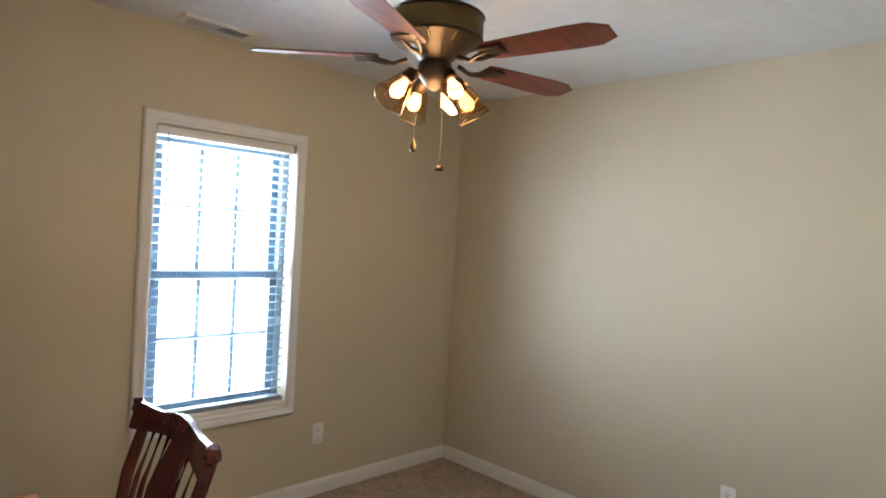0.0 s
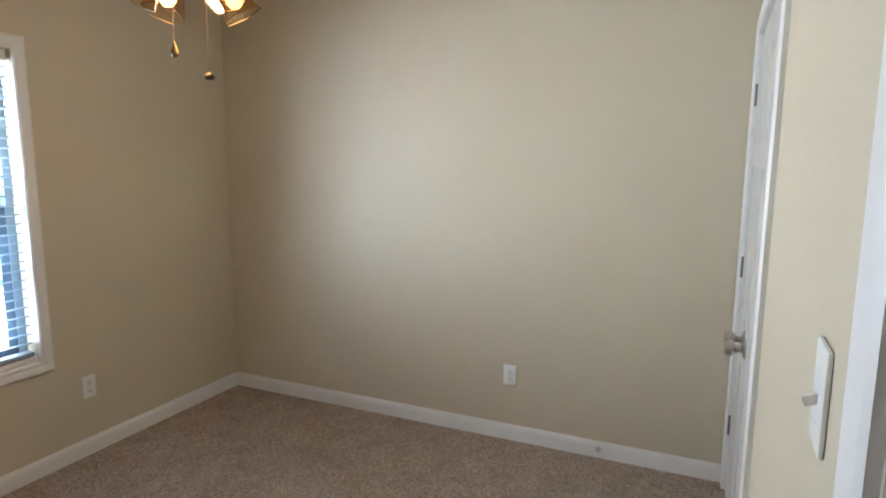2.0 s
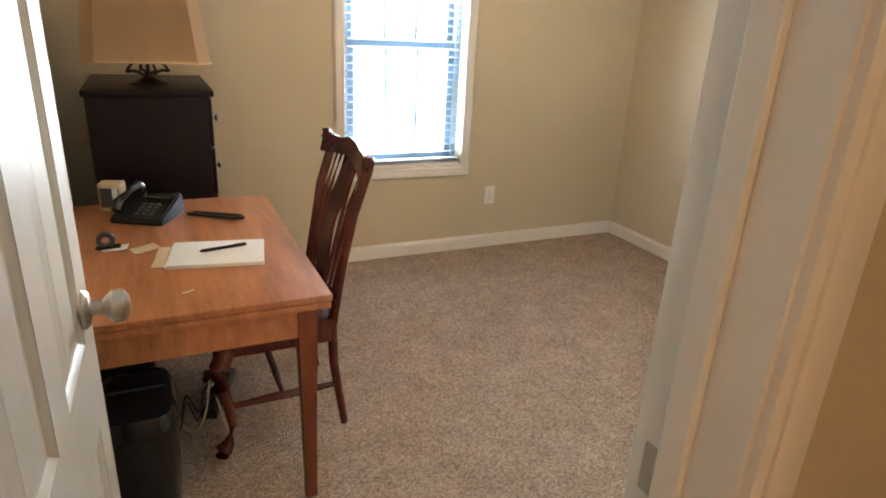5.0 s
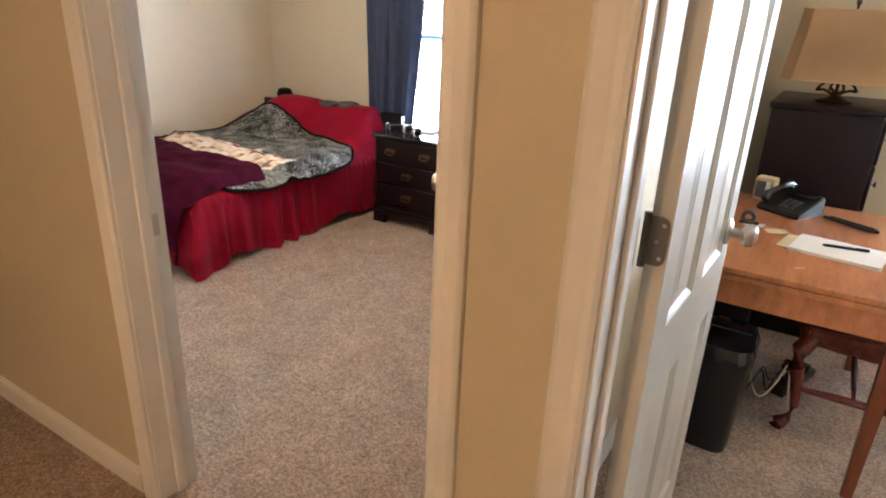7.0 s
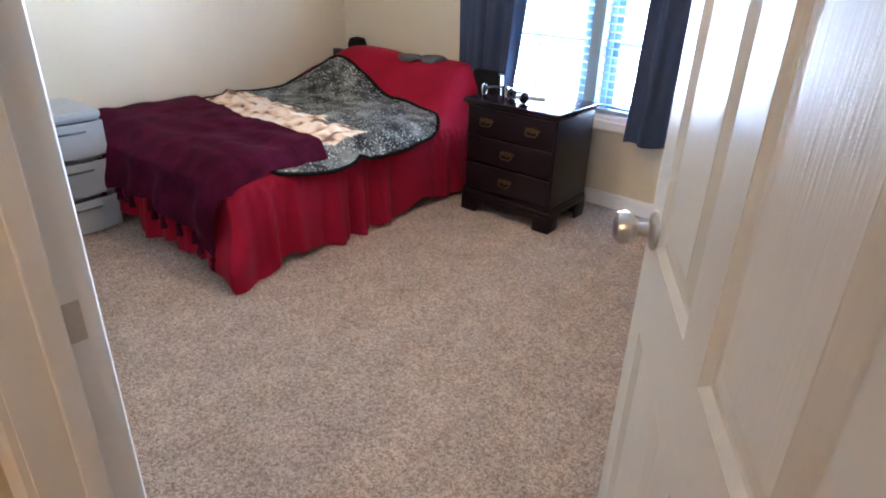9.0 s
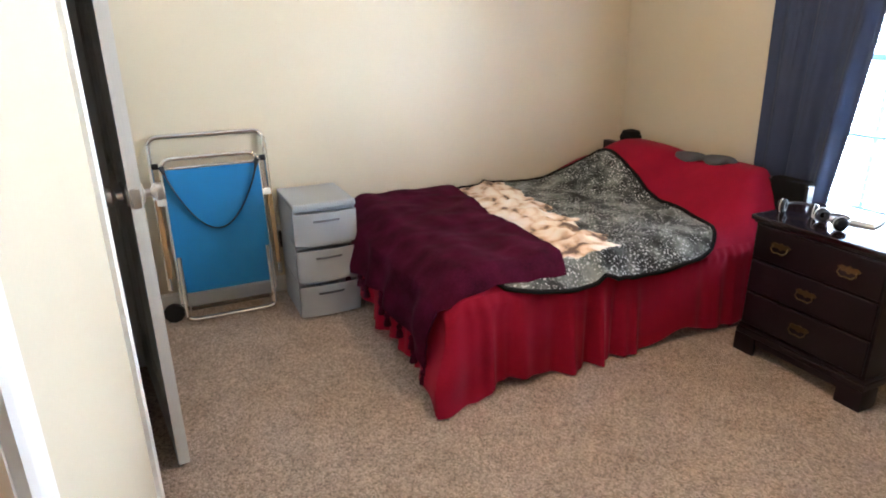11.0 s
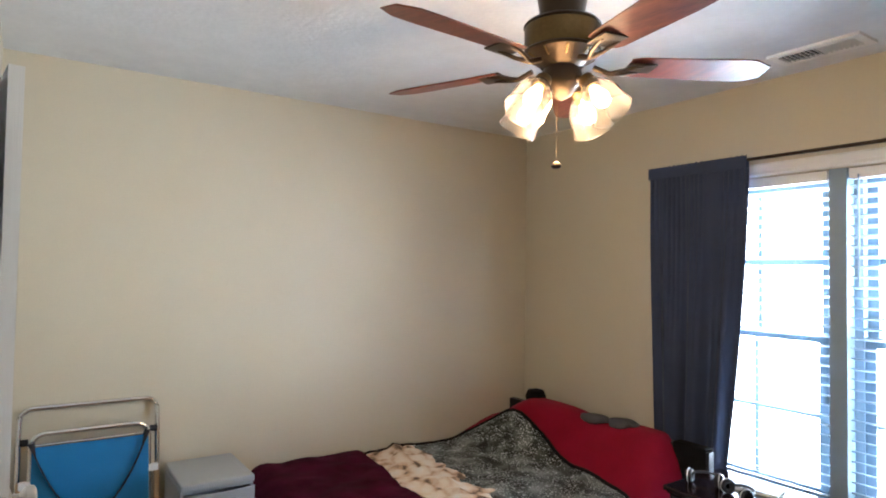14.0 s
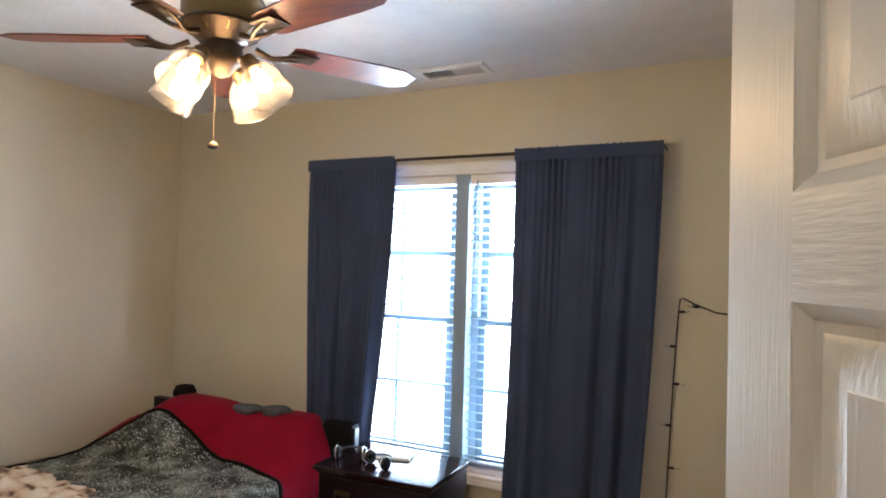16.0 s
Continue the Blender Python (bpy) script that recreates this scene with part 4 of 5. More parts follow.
chest = thing("chest_of_drawers", pose(0.395, 2.50, 0), "tall black chest of drawers with round silver knobs", "chest")
part("carcass", cube(-0.225, -0.30, 0.03, 0.205, 0.30, 1.075, 0.004), DARKW, chest, "black stained carcass")
part("top", cube(-0.235, -0.315, 1.076, 0.232, 0.315, 1.10, 0.005), DARKW, chest)
part("plinth", cube(-0.22, -0.29, 0.0, 0.19, 0.29, 0.03), DARKW, chest)
for i in range(5):
    z = 0.06 + i * 0.203
    d = part("drawer", cube(0.206, -0.285, z, 0.223, 0.285, z + 0.192, 0.004), DARKW, chest)
    for y in (-0.17, 0.17):
        part("knob", lathe([(0, 0), (0.010, 0), (0.006, 0.006), (0.006, 0.014), (0.013, 0.020), (0.015, 0.026), (0.010, 0.031), (0, 0.032)], 16, pose(0.223, y, z + 0.10, 0, 90, 0)), CHROME, d, "round silver knob")

tl = thing("table_lamp", pose(0.40, 2.42, 1.10), "dark metal table lamp with tan shade on the chest", "lamp")
part("foot", lathe([(0, 0), (0.075, 0), (0.078, 0.008), (0.05, 0.016), (0.02, 0.03), (0.012, 0.05), (0, 0.05)], 28), BRONZE, tl)
part("stem", tube([(0, 0, 0.045), (0, 0, 0.40)], 0.008, 10), BRONZE, tl)
for a in range(0, 360, 90):
    pts = [(0.01 + 0.075 * math.sin(t * math.pi), 0, 0.03 + 0.06 * t + 0.012 * math.sin(t * 9)) for t in [i / 10 for i in range(11)]]
    bm = tube(pts, 0.006, 8)
    bmesh.ops.transform(bm, matrix=pose(0, 0, 0, 0, 0, a + 20), verts=bm.verts)
    part("scroll", bm, BRONZE, tl, "scrolled dark metal bracket")
bm = bmesh.new()


def shade_ring(z, hx, hy, c):
    return [bm.verts.new((x, y, z)) for x, y in ((-hx + c, -hy), (hx - c, -hy), (hx, -hy + c), (hx, hy - c), (hx - c, hy), (-hx + c, hy), (-hx, hy - c), (-hx, -hy + c))]


rings = [shade_ring(*a) for a in ((0.095, 0.235, 0.155, 0.05), (0.20, 0.222, 0.143, 0.048), (0.31, 0.208, 0.132, 0.045), (0.395, 0.20, 0.125, 0.043))]
fs = []
for a, b in zip(rings, rings[1:]):
    for i in range(8):
        fs.append(bm.faces.new((a[i], a[(i + 1) % 8], b[(i + 1) % 8], b[i])))
bmesh.ops.solidify(bm, geom=fs, thickness=0.002)
part("shade", bm, SHADE, tl, "tan linen cut-corner shade", 25)
for z, hx, hy, c in ((0.095, 0.236, 0.156, 0.05), (0.395, 0.201, 0.126, 0.043)):
    part("shade_trim", tube([(-hx + c, -hy, z), (hx - c, -hy, z), (hx, -hy + c, z), (hx, hy - c, z), (hx - c, hy, z), (-hx + c, hy, z), (-hx, hy - c, z), (-hx, -hy + c, z)], 0.004, 6, closed=True), SHADE, tl)
part("finial", lathe([(0, 0.395), (0.006, 0.40), (0.005, 0.415), (0.012, 0.425), (0.010, 0.438), (0, 0.445)], 14), BRONZE, tl)
for a in (0, 120, 240):
    part("spider", tube([(0, 0, 0.396), (0.19 * math.cos(radians(a)) * 1.0, 0.118 * math.sin(radians(a)), 0.396)], 0.002, 6), BRASS, tl)

# ---- the bedroom ----
BX0, BX1, BY0, BY1 = -3.735, -2.395, 0.985, 2.74


def bed_top(x, y):
    """Height of the made bed's upper side: a soft mattress that rises over the pillows at its head."""
    h = 0.462 + 0.010 * noise.noise(Vector((x * 2.2, y * 2.2, 0.3)))
    q = (x - BX0) / (BX1 - BX0)
    k = min(1, max(0, (q - 0.12) / 0.5))
    start = 2.17 + 0.25 * k * k * (3 - 2 * k)
    t = min(1, max(0, (y - start) / (2.69 - start)))
    rise = 0.268 - 0.03 * math.exp(-((q - 0.62) / 0.12) ** 2) - 0.05 * max(0, q - 0.72)
    near = min(1, max(0, q / 0.24))
    rise *= 0.50 + 0.50 * near * near * (3 - 2 * near)
    h += rise * min(1, max(0, (1.0 - q) / 0.09)) ** 0.5 * t * t * (3 - 2 * t)
    ex = BX1 - x
    ey = y - BY0
    for e in (ex, ey):
        if e < 0.09:
            k = 1 - max(0.0, e) / 0.09
            h -= 0.050 * k * k
    return h


bed = thing("bed", pose(0, 0, 0), "double bed made up with a red ruffled spread against the corner", "bed")
part("box_spring", cube(BX0 + 0.02, BY0 + 0.030, 0.022, BX1 - 0.030, BY1, 0.24, 0.015), TICK, bed, "off-white box spring")
part("mattress", cube(BX0 + 0.015, BY0 + 0.03, 0.242, BX1 - 0.03, BY1, 0.395, 0.04, 3), TICK, bed)
for lx, ly in ((BX0 + 0.1, BY0 + 0.1), (BX1 - 0.1, BY0 + 0.1), (BX0 + 0.1, BY1 - 0.1), (BX1 - 0.1, BY1 - 0.1)):
    part("leg", tube([(lx, ly, 0), (lx, ly, 0.024)], 0.02, 10), BLACK, bed)
part("headboard", sheet(24, 6, lambda u, v: Vector((BX0 + 0.02 + (BX1 - BX0 + 0.10) * u, BY1 + 0.035, 0.05 + v * (0.63 + 0.02 * math.sin(u * math.pi) ** 2))), thick=0.04), BLACK, bed, "black padded headboard", 60)
part("headboard_end", cube(-2.47, BY1 - 0.01, 0.0, -2.29, BY1 + 0.055, 0.695, 0.012, 3), BIND, bed, "black squared headboard end")
for x, z in ((-3.47, 0.735),):
    part("bed_post", lathe([(0, 0.0), (0.030, 0), (0.030, z - 0.09), (0.030, z - 0.07), (0.058, z - 0.04), (0.066, z), (0.050, z + 0.036), (0, z + 0.048)], 20, pose(x, BY1 - 0.0, 0)), BIND, bed, "black rounded bed post")

spread = thing("bedspread", pose(0, 0, 0), "red ruffled bedspread draped to the carpet", "bedspread")
part("top_panel", sheet(60, 76, lambda u, v: Vector((BX0 + (BX1 - BX0) * u, BY0 + (BY1 + 0.01 - BY0) * v, bed_top(BX0 + (BX1 - BX0) * u, BY0 + (BY1 + 0.01 - BY0) * v)))), RED, spread, "smooth red top", 80)


def skirt(u, v):
    """The gathered drop along the foot and the open side."""
    n, e = BX1 - BX0, BY1 - BY0
    s = u * (n + e)
    if s < n:
        p, o = Vector((BX0 + s, BY0)), Vector((0, -1))
    else:
        p, o = Vector((BX1, BY0 + s - n)), Vector((1, 0))
    c = max(0, 1 - abs(s - n) / 0.16)
    if c > 0:
        o = Vector((math.cos(math.pi / 4 * (1 + (s - n) / 0.16) - math.pi / 2), math.sin(math.pi / 4 * (1 + (s - n) / 0.16) - math.pi / 2)))
    z0 = bed_top(min(max(p.x, BX0), BX1), min(max(p.y, BY0), BY1))
    hem = 0.056 + 0.026 * math.sin(s * 5.2 + 0.6) + 0.014 * math.sin(s * 15.3 + 1) + 0.03 * noise.noise(Vector((s * 5, 2, 2))) - 0.075 * c ** 0.8
    if s > n:
        q = (s - n) / e
        hem += 0.02 * q * (1 - q) - 0.03 - 0.06 * max(0, q - 0.55)
    hem = max(hem, 0.006)
    far = 0.30 if s > n and (s - n) / e > 0.60 else 1.0
    g = (0.75 + 0.60 * noise.noise(Vector((s * 2.3, 0, 5)))) * far
    ph = s * 34 + 6.0 * noise.noise(Vector((s * 2.1, 3, 0)))
    rip = (0.8 * math.sin(ph) + 0.30 * math.sin(2.1 * ph + 5.0 * noise.noise(Vector((s * 3.7, 8, 0))))) * g
    pinch = 0.005 * math.sin(s * 120) * max(0.0, 1 - v * 5)
    out = 0.016 + 0.030 * v + 0.038 * rip * v ** 0.7 + pinch + c * (0.125 * v ** 1.5 + 0.03 * math.sin(v * 9 + s * 20) * v)
    if v < 0.08:
        out *= v / 0.08
    return Vector((p.x + o.x * out, p.y + o.y * out, z0 + (hem - z0) * v))


part("gathered_skirt", sheet(520, 24, skirt), RED, spread, "gathered red ruffle with an uneven hem", 80)
part("pillow_bulge", sheet(26, 14, lambda u, v: Vector((BX0 + 0.06 + (BX1 - BX0 - 0.08) * u, BY1 + 0.011 + 0.06 * v, bed_top(BX0 + 0.06 + (BX1 - BX0 - 0.08) * u, BY1) - 0.004 - 0.25 * v * v))), RED, spread, "red cover tucked over the headboard", 80)
for px, pw in ((-2.93, 0.20), (-2.74, 0.17)):
    g = thing("pillow_case", pose(px, BY1 - 0.045, bed_top(px, BY1 - 0.045) + 0.004), "grey patterned pillow case showing above the red spread", "pillow", "pillow cases")
    bm = bmesh.new()
    bmesh.ops.create_uvsphere(bm, u_segments=20, v_segments=12, radius=1)
    for v in bm.verts:
        a, c, d = v.co
        fold = 0.012 * math.sin(a * 5 + c * 2) * (1 - abs(d))
        v.co = Vector((math.copysign(abs(a) ** 0.7, a) * pw / 2, math.copysign(abs(c) ** 0.6, c) * 0.050, math.copysign(abs(d) ** 0.7, d) * 0.022 * (1.1 - 0.7 * a) + 0.012 * a + fold))
    part("cushion", bm, GRIME, g, "", 80)

# speckled fleece blanket with a printed pale fur motif
fleece = bpy.data.materials.new("speckled_fleece")
fleece.use_nodes = True
n, l = fleece.node_tree.nodes, fleece.node_tree.links
b = n["Principled BSDF"]
b.inputs["Roughness"].default_value = 0.9
tc = n.new("ShaderNodeTexCoord")


def tex(kind, scale, detail=3):
    t = n.new("ShaderNodeTex" + kind)
    t.inputs["Scale"].default_value = scale
    if kind == "Noise":
        t.inputs["Detail"].default_value = detail
    l.new(tc.outputs["Object"], t.inputs["Vector"])
    return t


def ramp(sock, stops):
    r = n.new("ShaderNodeValToRGB")
    r.color_ramp.elements[0].position, r.color_ramp.elements[0].color = stops[0][0], (*stops[0][1], 1)
    r.color_ramp.elements[1].position, r.color_ramp.elements[1].color = stops[-1][0], (*stops[-1][1], 1)
    for p, c in stops[1:-1]:
        r.color_ramp.elements.new(p).color = (*c, 1)
    l.new(sock, r.inputs[0])
    return r


def blend(fac, a, c):
    m = n.new("ShaderNodeMix")
    m.data_type = "RGBA"
    l.new(fac, m.inputs[0])
    l.new(a, m.inputs[6])
    l.new(c, m.inputs[7])
    return m.outputs[2]


def calc(op, a, c):
    m = n.new("ShaderNodeMath")
    m.operation = op
    for i, q in enumerate((a, c)):
        if isinstance(q, (int, float)):
            m.inputs[i].default_value = q
        else:
            l.new(q, m.inputs[i])
    return m.outputs[0]


dark = ramp(tex("Noise", 8, 8).outputs[0], [(0.38, (0.008, 0.010, 0.010)), (0.48, (0.040, 0.046, 0.042)), (0.58, (0.13, 0.145, 0.13)), (0.70, (0.24, 0.26, 0.235))])
spots = ramp(tex("Noise", 105, 2).outputs[0], [(0.565, (0, 0, 0)), (0.64, (1, 1, 1))])
spot_on = ramp(tex("Noise", 13, 4).outputs[0], [(0.36, (0, 0, 0)), (0.50, (1, 1, 1))])
pale = n.new("ShaderNodeRGB")
pale.outputs[0].default_value = (0.62, 0.64, 0.62, 1)
ground_ = blend(calc("MULTIPLY", spots.outputs[0], spot_on.outputs[0]), dark.outputs[0], pale.outputs[0])
fur = ramp(calc("ADD", calc("MULTIPLY", tex("Voronoi", 10).outputs[0], 0.62), calc("MULTIPLY", tex("Noise", 19, 4).outputs[0], 0.6)), [(0.30, (0.86, 0.81, 0.75)), (0.55, (0.80, 0.69, 0.56)), (0.70, (0.62, 0.43, 0.28)), (0.80, (0.14, 0.09, 0.06))])
sep = n.new("ShaderNodeSeparateXYZ")
l.new(tc.outputs["Object"], sep.inputs[0])
band = calc("ABSOLUTE", calc("SUBTRACT", calc("ADD", sep.outputs[1], calc("MULTIPLY", sep.outputs[0], 0.114)), 1.345), 0.0)
edge = calc("LESS_THAN", calc("ADD", band, calc("MULTIPLY", calc("SUBTRACT", tex("Noise", 6, 3).outputs[0], 0.5), 0.30)), 0.215)
inside = calc("MULTIPLY", edge, calc("LESS_THAN", calc("ADD", sep.outputs[0], calc("MULTIPLY", tex("Noise", 9, 3).outputs[0], 0.12)), -2.40))
l.new(blend(inside, ground_, fur.outputs[0]), b.inputs["Base Color"])
bp = n.new("ShaderNodeBump")
bp.inputs["Strength"].default_value, bp.inputs["Distance"].default_value = 0.6, 0.004
l.new(tex("Noise", 160, 2).outputs[0], bp.inputs["Height"])
l.new(bp.outputs[0], b.inputs["Normal"])


def blanket_at(u, v):
    """The fleece lies on the spread, rounded at its corners, runs up the pillows and just over the open side."""
    a, c = 2 * u - 1, 2 * v - 1
    k = max(abs(a), abs(c))
    if k > 0:
        r = (abs(a) ** 4.5 + abs(c) ** 4.5) ** (1 / 4.5)
        a, c = a * k / r, c * k / r
    x = -3.025 + 0.685 * a
    head = 2.47 + 0.08 * min(1, max(0, (-2.85 - x) / 0.65)) ** 1.3
    y = 1.075 + (head - 1.075) * (c + 1) / 2
    over = max(0, x - BX1 + 0.015)
    z = bed_top(min(x, BX1 - 0.005), y) + 0.014 - over * 0.7
    crease = 0.012 * noise.noise(Vector((x * 5, y * 5, 1))) + 0.005 * noise.noise(Vector((x * 13, y * 13, 3)))
    puff = min(1, max(0, (y - 1.60) / 0.08)) * max(0, 1 - abs(y + 0.114 * x - 1.40) / 0.2)
    lump = 0.055 * puff * (abs(noise.noise(Vector((x * 11, y * 11, 4)))) + 0.4 * max(0, noise.noise(Vector((x * 7, y * 7, 1))) + 0.3))
    return Vector((x, y, z + crease + lump))


bl = thing("fleece_blanket", pose(0, 0, 0), "dark speckled fleece blanket with pale fur print on the bed", "blanket")
part("cloth", sheet(120, 120, blanket_at, thick=0.008), fleece, bl, "", 80)
rim = [blanket_at(i / 40, 0) for i in range(40)] + [blanket_at(1, i / 40) for i in range(40)] + [blanket_at(1 - i / 40, 1) for i in range(40)] + [blanket_at(0, 1 - i / 40) for i in range(40)]
part("binding", tube(rim, 0.010, 7, closed=True), BIND, bl, "black satin binding")


def throw_at(u, v):
    """The plum throw lies across the foot of the bed and falls over its end."""
    x = -3.70 + 1.302 * u
    reach = 1.61 - 0.10 * u + 0.015 * math.sin(u * 9)
    flat = reach - BY0
    s = v * (flat + 0.215 + 0.03 * math.sin(u * 7 + 1) + 0.03 * u)
    wr = 0.020 * noise.noise(Vector((x * 4, s * 7, 9))) + 0.007 * noise.noise(Vector((x * 15, s * 12, 2)))
    if s < flat:
        y = reach - s
        return Vector((x, y, bed_top(x, y) + 0.046 + wr - 0.03 * max(0, u - 0.96) * 25))
    d = s - flat
    sway = 0.022 * math.sin(x * 21 + 2 * noise.noise(Vector((x * 3, 0, 0)))) * min(1, d / 0.15)
    return Vector((x - 0.05 * u * min(1, d / 0.2), BY0 - 0.050 - 0.035 * min(1, d / 0.2) + sway + wr, bed_top(x, BY0) + 0.030 - d))


th = thing("throw_blanket", pose(0, 0, 0), "plum velvet throw with tassels over the foot of the bed", "blanket")
part("cloth", sheet(56, 48, throw_at, thick=0.012), PLUM, th, "", 80)
for i in range(15):
    p = throw_at(i / 14, 1)
    part("tassel", lathe([(0, 0.006), (0.010, 0.002), (0.014, -0.010), (0.009, -0.018), (0.014, -0.035), (0.017, -0.055), (0, -0.056)], 9, pose(p.x, p.y - 0.004, p.z)), PLUM, th, "plum tassel")

# nightstand
ns = thing("nightstand", pose(-1.925, 2.32, 0), "dark espresso nightstand with brass drop handles beside the bed", "nightstand")
hw, dp, hh = 0.285, 0.40, 0.63
part("carcass", cube(-hw + 0.012, 0.012, 0.13, hw - 0.012, dp, hh - 0.028, 0.003), DARKW, ns, "dark carcass")
bm = cube(-hw - 0.006, -0.012, hh - 0.022, hw + 0.006, dp + 0.006, hh, 0.006, 3)
box(bm, -hw + 0.004, 0.002, hh - 0.034, hw - 0.004, dp, hh - 0.0225, 0.004)
part("top", bm, POLISH, ns, "polished moulded top")
bm = cube(-hw, 0.0, 0.085, hw, dp, 0.115, 0.008, 3)
box(bm, -hw + 0.006, 0.005, 0.115, hw - 0.006, dp, 0.131, 0.005)
part("plinth_moulding", bm, DARKW, ns)
for fx in (-1, 1):
    for fy in (0.0, dp - 0.10):
        bm = bmesh.new()
        box(bm, min(fx * hw, fx * (hw - 0.10)), fy + (0 if fy < 0.1 else 0.08), 0.0, max(fx * hw, fx * (hw - 0.10)), fy + (0.02 if fy < 0.1 else 0.10), 0.086, 0.006)
        box(bm, min(fx * hw, fx * (hw - 0.02)), fy + 0.0005, 0.0005, max(fx * hw, fx * (hw - 0.02)), fy + 0.0995, 0.0855, 0.006)
        part("bracket_foot", bm, DARKW, ns, "shaped bracket foot")
part("apron", cube(-hw + 0.10, 0.006, 0.055, hw - 0.10, 0.02, 0.086, 0.006), DARKW, ns)


def pull(px, pz, parent):
    """A brass bail handle on a shaped back plate."""
    bm = bmesh.new()
    f = bm.faces.new([bm.verts.new((px + x, -0.0005, pz + z)) for x, z in ((-0.045, 0.006), (-0.03, 0.016), (-0.012, 0.012), (0, 0.02), (0.012, 0.012), (0.03, 0.016), (0.045, 0.006), (0.03, -0.008), (0.012, -0.006), (0, -0.014), (-0.012, -0.006), (-0.03, -0.008))])
    r = bmesh.ops.extrude_face_region(bm, geom=[f])
    for v in [g for g in r["geom"] if isinstance(g, bmesh.types.BMVert)]:
        v.co.y -= 0.0025
    tube([(px - 0.033, -0.006, pz + 0.004), (px - 0.035, -0.014, pz - 0.012), (px - 0.02, -0.017, pz - 0.024), (px, -0.017, pz - 0.021), (px + 0.02, -0.017, pz - 0.024), (px + 0.035, -0.014, pz - 0.012), (px + 0.033, -0.006, pz + 0.004)], 0.0032, 8, bm)
    return part("handle", bm, BRASS, parent, "brass bail handle on a shaped plate")


for z0_, z1_, hx in ((0.142, 0.285, (0.0,)), (0.297, 0.435, (0.0,)), (0.447, 0.588, (-0.14, 0.14))):
    d = part("drawer", cube(-hw + 0.022, 0.0, z0_, hw - 0.022, 0.0118, z1_, 0.005, 3), DARKW, ns, "dark moulded drawer front")
    for q in hx:
        pull(q, (z0_ + z1_) / 2 + 0.006, d)


def headphones(m, label, shell):
    root = thing("headphones", m, label, "headphones", "headphones")
    band_ = [(0.085 * math.cos(t), 0.0, 0.05 + 0.085 * math.sin(t)) for t in [math.pi * i / 14 for i in range(15)]]
    part("headband", tube(band_, 0.008, 10, flat=0.5), GREYD, root, "dark grey headband")
    for s in (-1, 1):
        mm = pose(s * 0.085, 0, 0.042, 0, 90 * s, 0)
        c = part("ear_cup", lathe([(0, 0.024), (0.030, 0.022), (0.040, 0.012), (0.041, 0.0), (0.036, -0.004), (0, -0.004)], 24, mm), GLOSSB, root, "black ear cup")
        part("ear_pad", lathe([(0.016, -0.004), (0.024, -0.020), (0.036, -0.020), (0.041, -0.010), (0.037, -0.002), (0.016, -0.004)], 24, mm), STRAP, c, "black ear cushion")
        part("rim", tube([mm @ Vector((0.041 * math.cos(t * math.pi / 12), 0.041 * math.sin(t * math.pi / 12), 0.004)) for t in range(24)], 0.0028, 6, closed=True), shell, c, "white rim")
    return root


headphones(pose(-2.11, 2.43, 0.656, -84, 0, 20) @ Matrix.Diagonal((0.70, 0.70, 0.70, 1)), "black headphones with white rims on the nightstand", WHITEP)
headphones(pose(-1.97, 2.40, 0.656, -84, 0, -25) @ Matrix.Diagonal((0.70, 0.70, 0.70, 1)), "black headphones with white rims on the nightstand", WHITEP)
bk = thing("magazine", pose(-1.98, 2.60, 0.63, 0, 0, 14), "thin pale magazine lying on the nightstand", "magazine")
part("pages", cube(-0.10, -0.07, 0, 0.10, 0.07, 0.012, 0.001), PAPER, bk)
part("cover", cube(-0.101, -0.071, 0.0121, 0.101, 0.071, 0.0135), GREYP, bk, "grey cover")

# storage tower
tw = thing("drawer_tower", pose(-3.34, 0.775, 0) @ Matrix.Diagonal((1, 1, 1.09, 1)), "grey three-drawer plastic storage tower beside the bed", "drawers")
W2, D2, H2 = 0.155, 0.38, 0.545
bm = bmesh.new()
box(bm, -D2, -W2, H2 - 0.03, 0.0, W2, H2, 0.010, 3)
part("top", bm, GREYP, tw, "grey moulded top")
for i in range(3):
    z = 0.006 + i * 0.171
    fr = part("frame", slab(-W2 + 0.002, W2 - 0.002, z, z + 0.165, [(-W2 + 0.014, W2 - 0.014, z + 0.012, z + 0.153)], -D2 + 0.005, -0.022, "x"), GREYP, tw, "grey shell", 0)

    def bow(u, v, z=z):
        return Vector((0.004 + 0.016 * math.sin(u * math.pi) - 0.006 * (1 - v), (u - 0.5) * 2 * (W2 - 0.004), z + 0.006 + 0.150 * v))
    dr = part("drawer", sheet(14, 4, bow, thick=-0.006), GREYP, tw, "bowed grey drawer front", 60)
    bm = cube(-D2 + 0.03, -W2 + 0.018, z + 0.016, 0.0, W2 - 0.018, z + 0.120, 0.006)
    part("tray", bm, GREYP, dr)
    part("handle", tube([(0.020, -0.062, z + 0.118), (0.030, -0.05, z + 0.120), (0.034, 0.0, z + 0.121), (0.030, 0.05, z + 0.120), (0.020, 0.062, z + 0.118)], 0.006, 8, flat=0.8), GREYD, dr, "dark grey pull")

# folded beach chair leaning on the wall
fc = thing("folding_chair", pose(-3.56, 0.315, 0, 0, -9, 0) @ Matrix.Diagonal((1, 1, 1.06, 1)), "folded blue sling beach chair leaning on the wall", "chair")
R = 0.0115


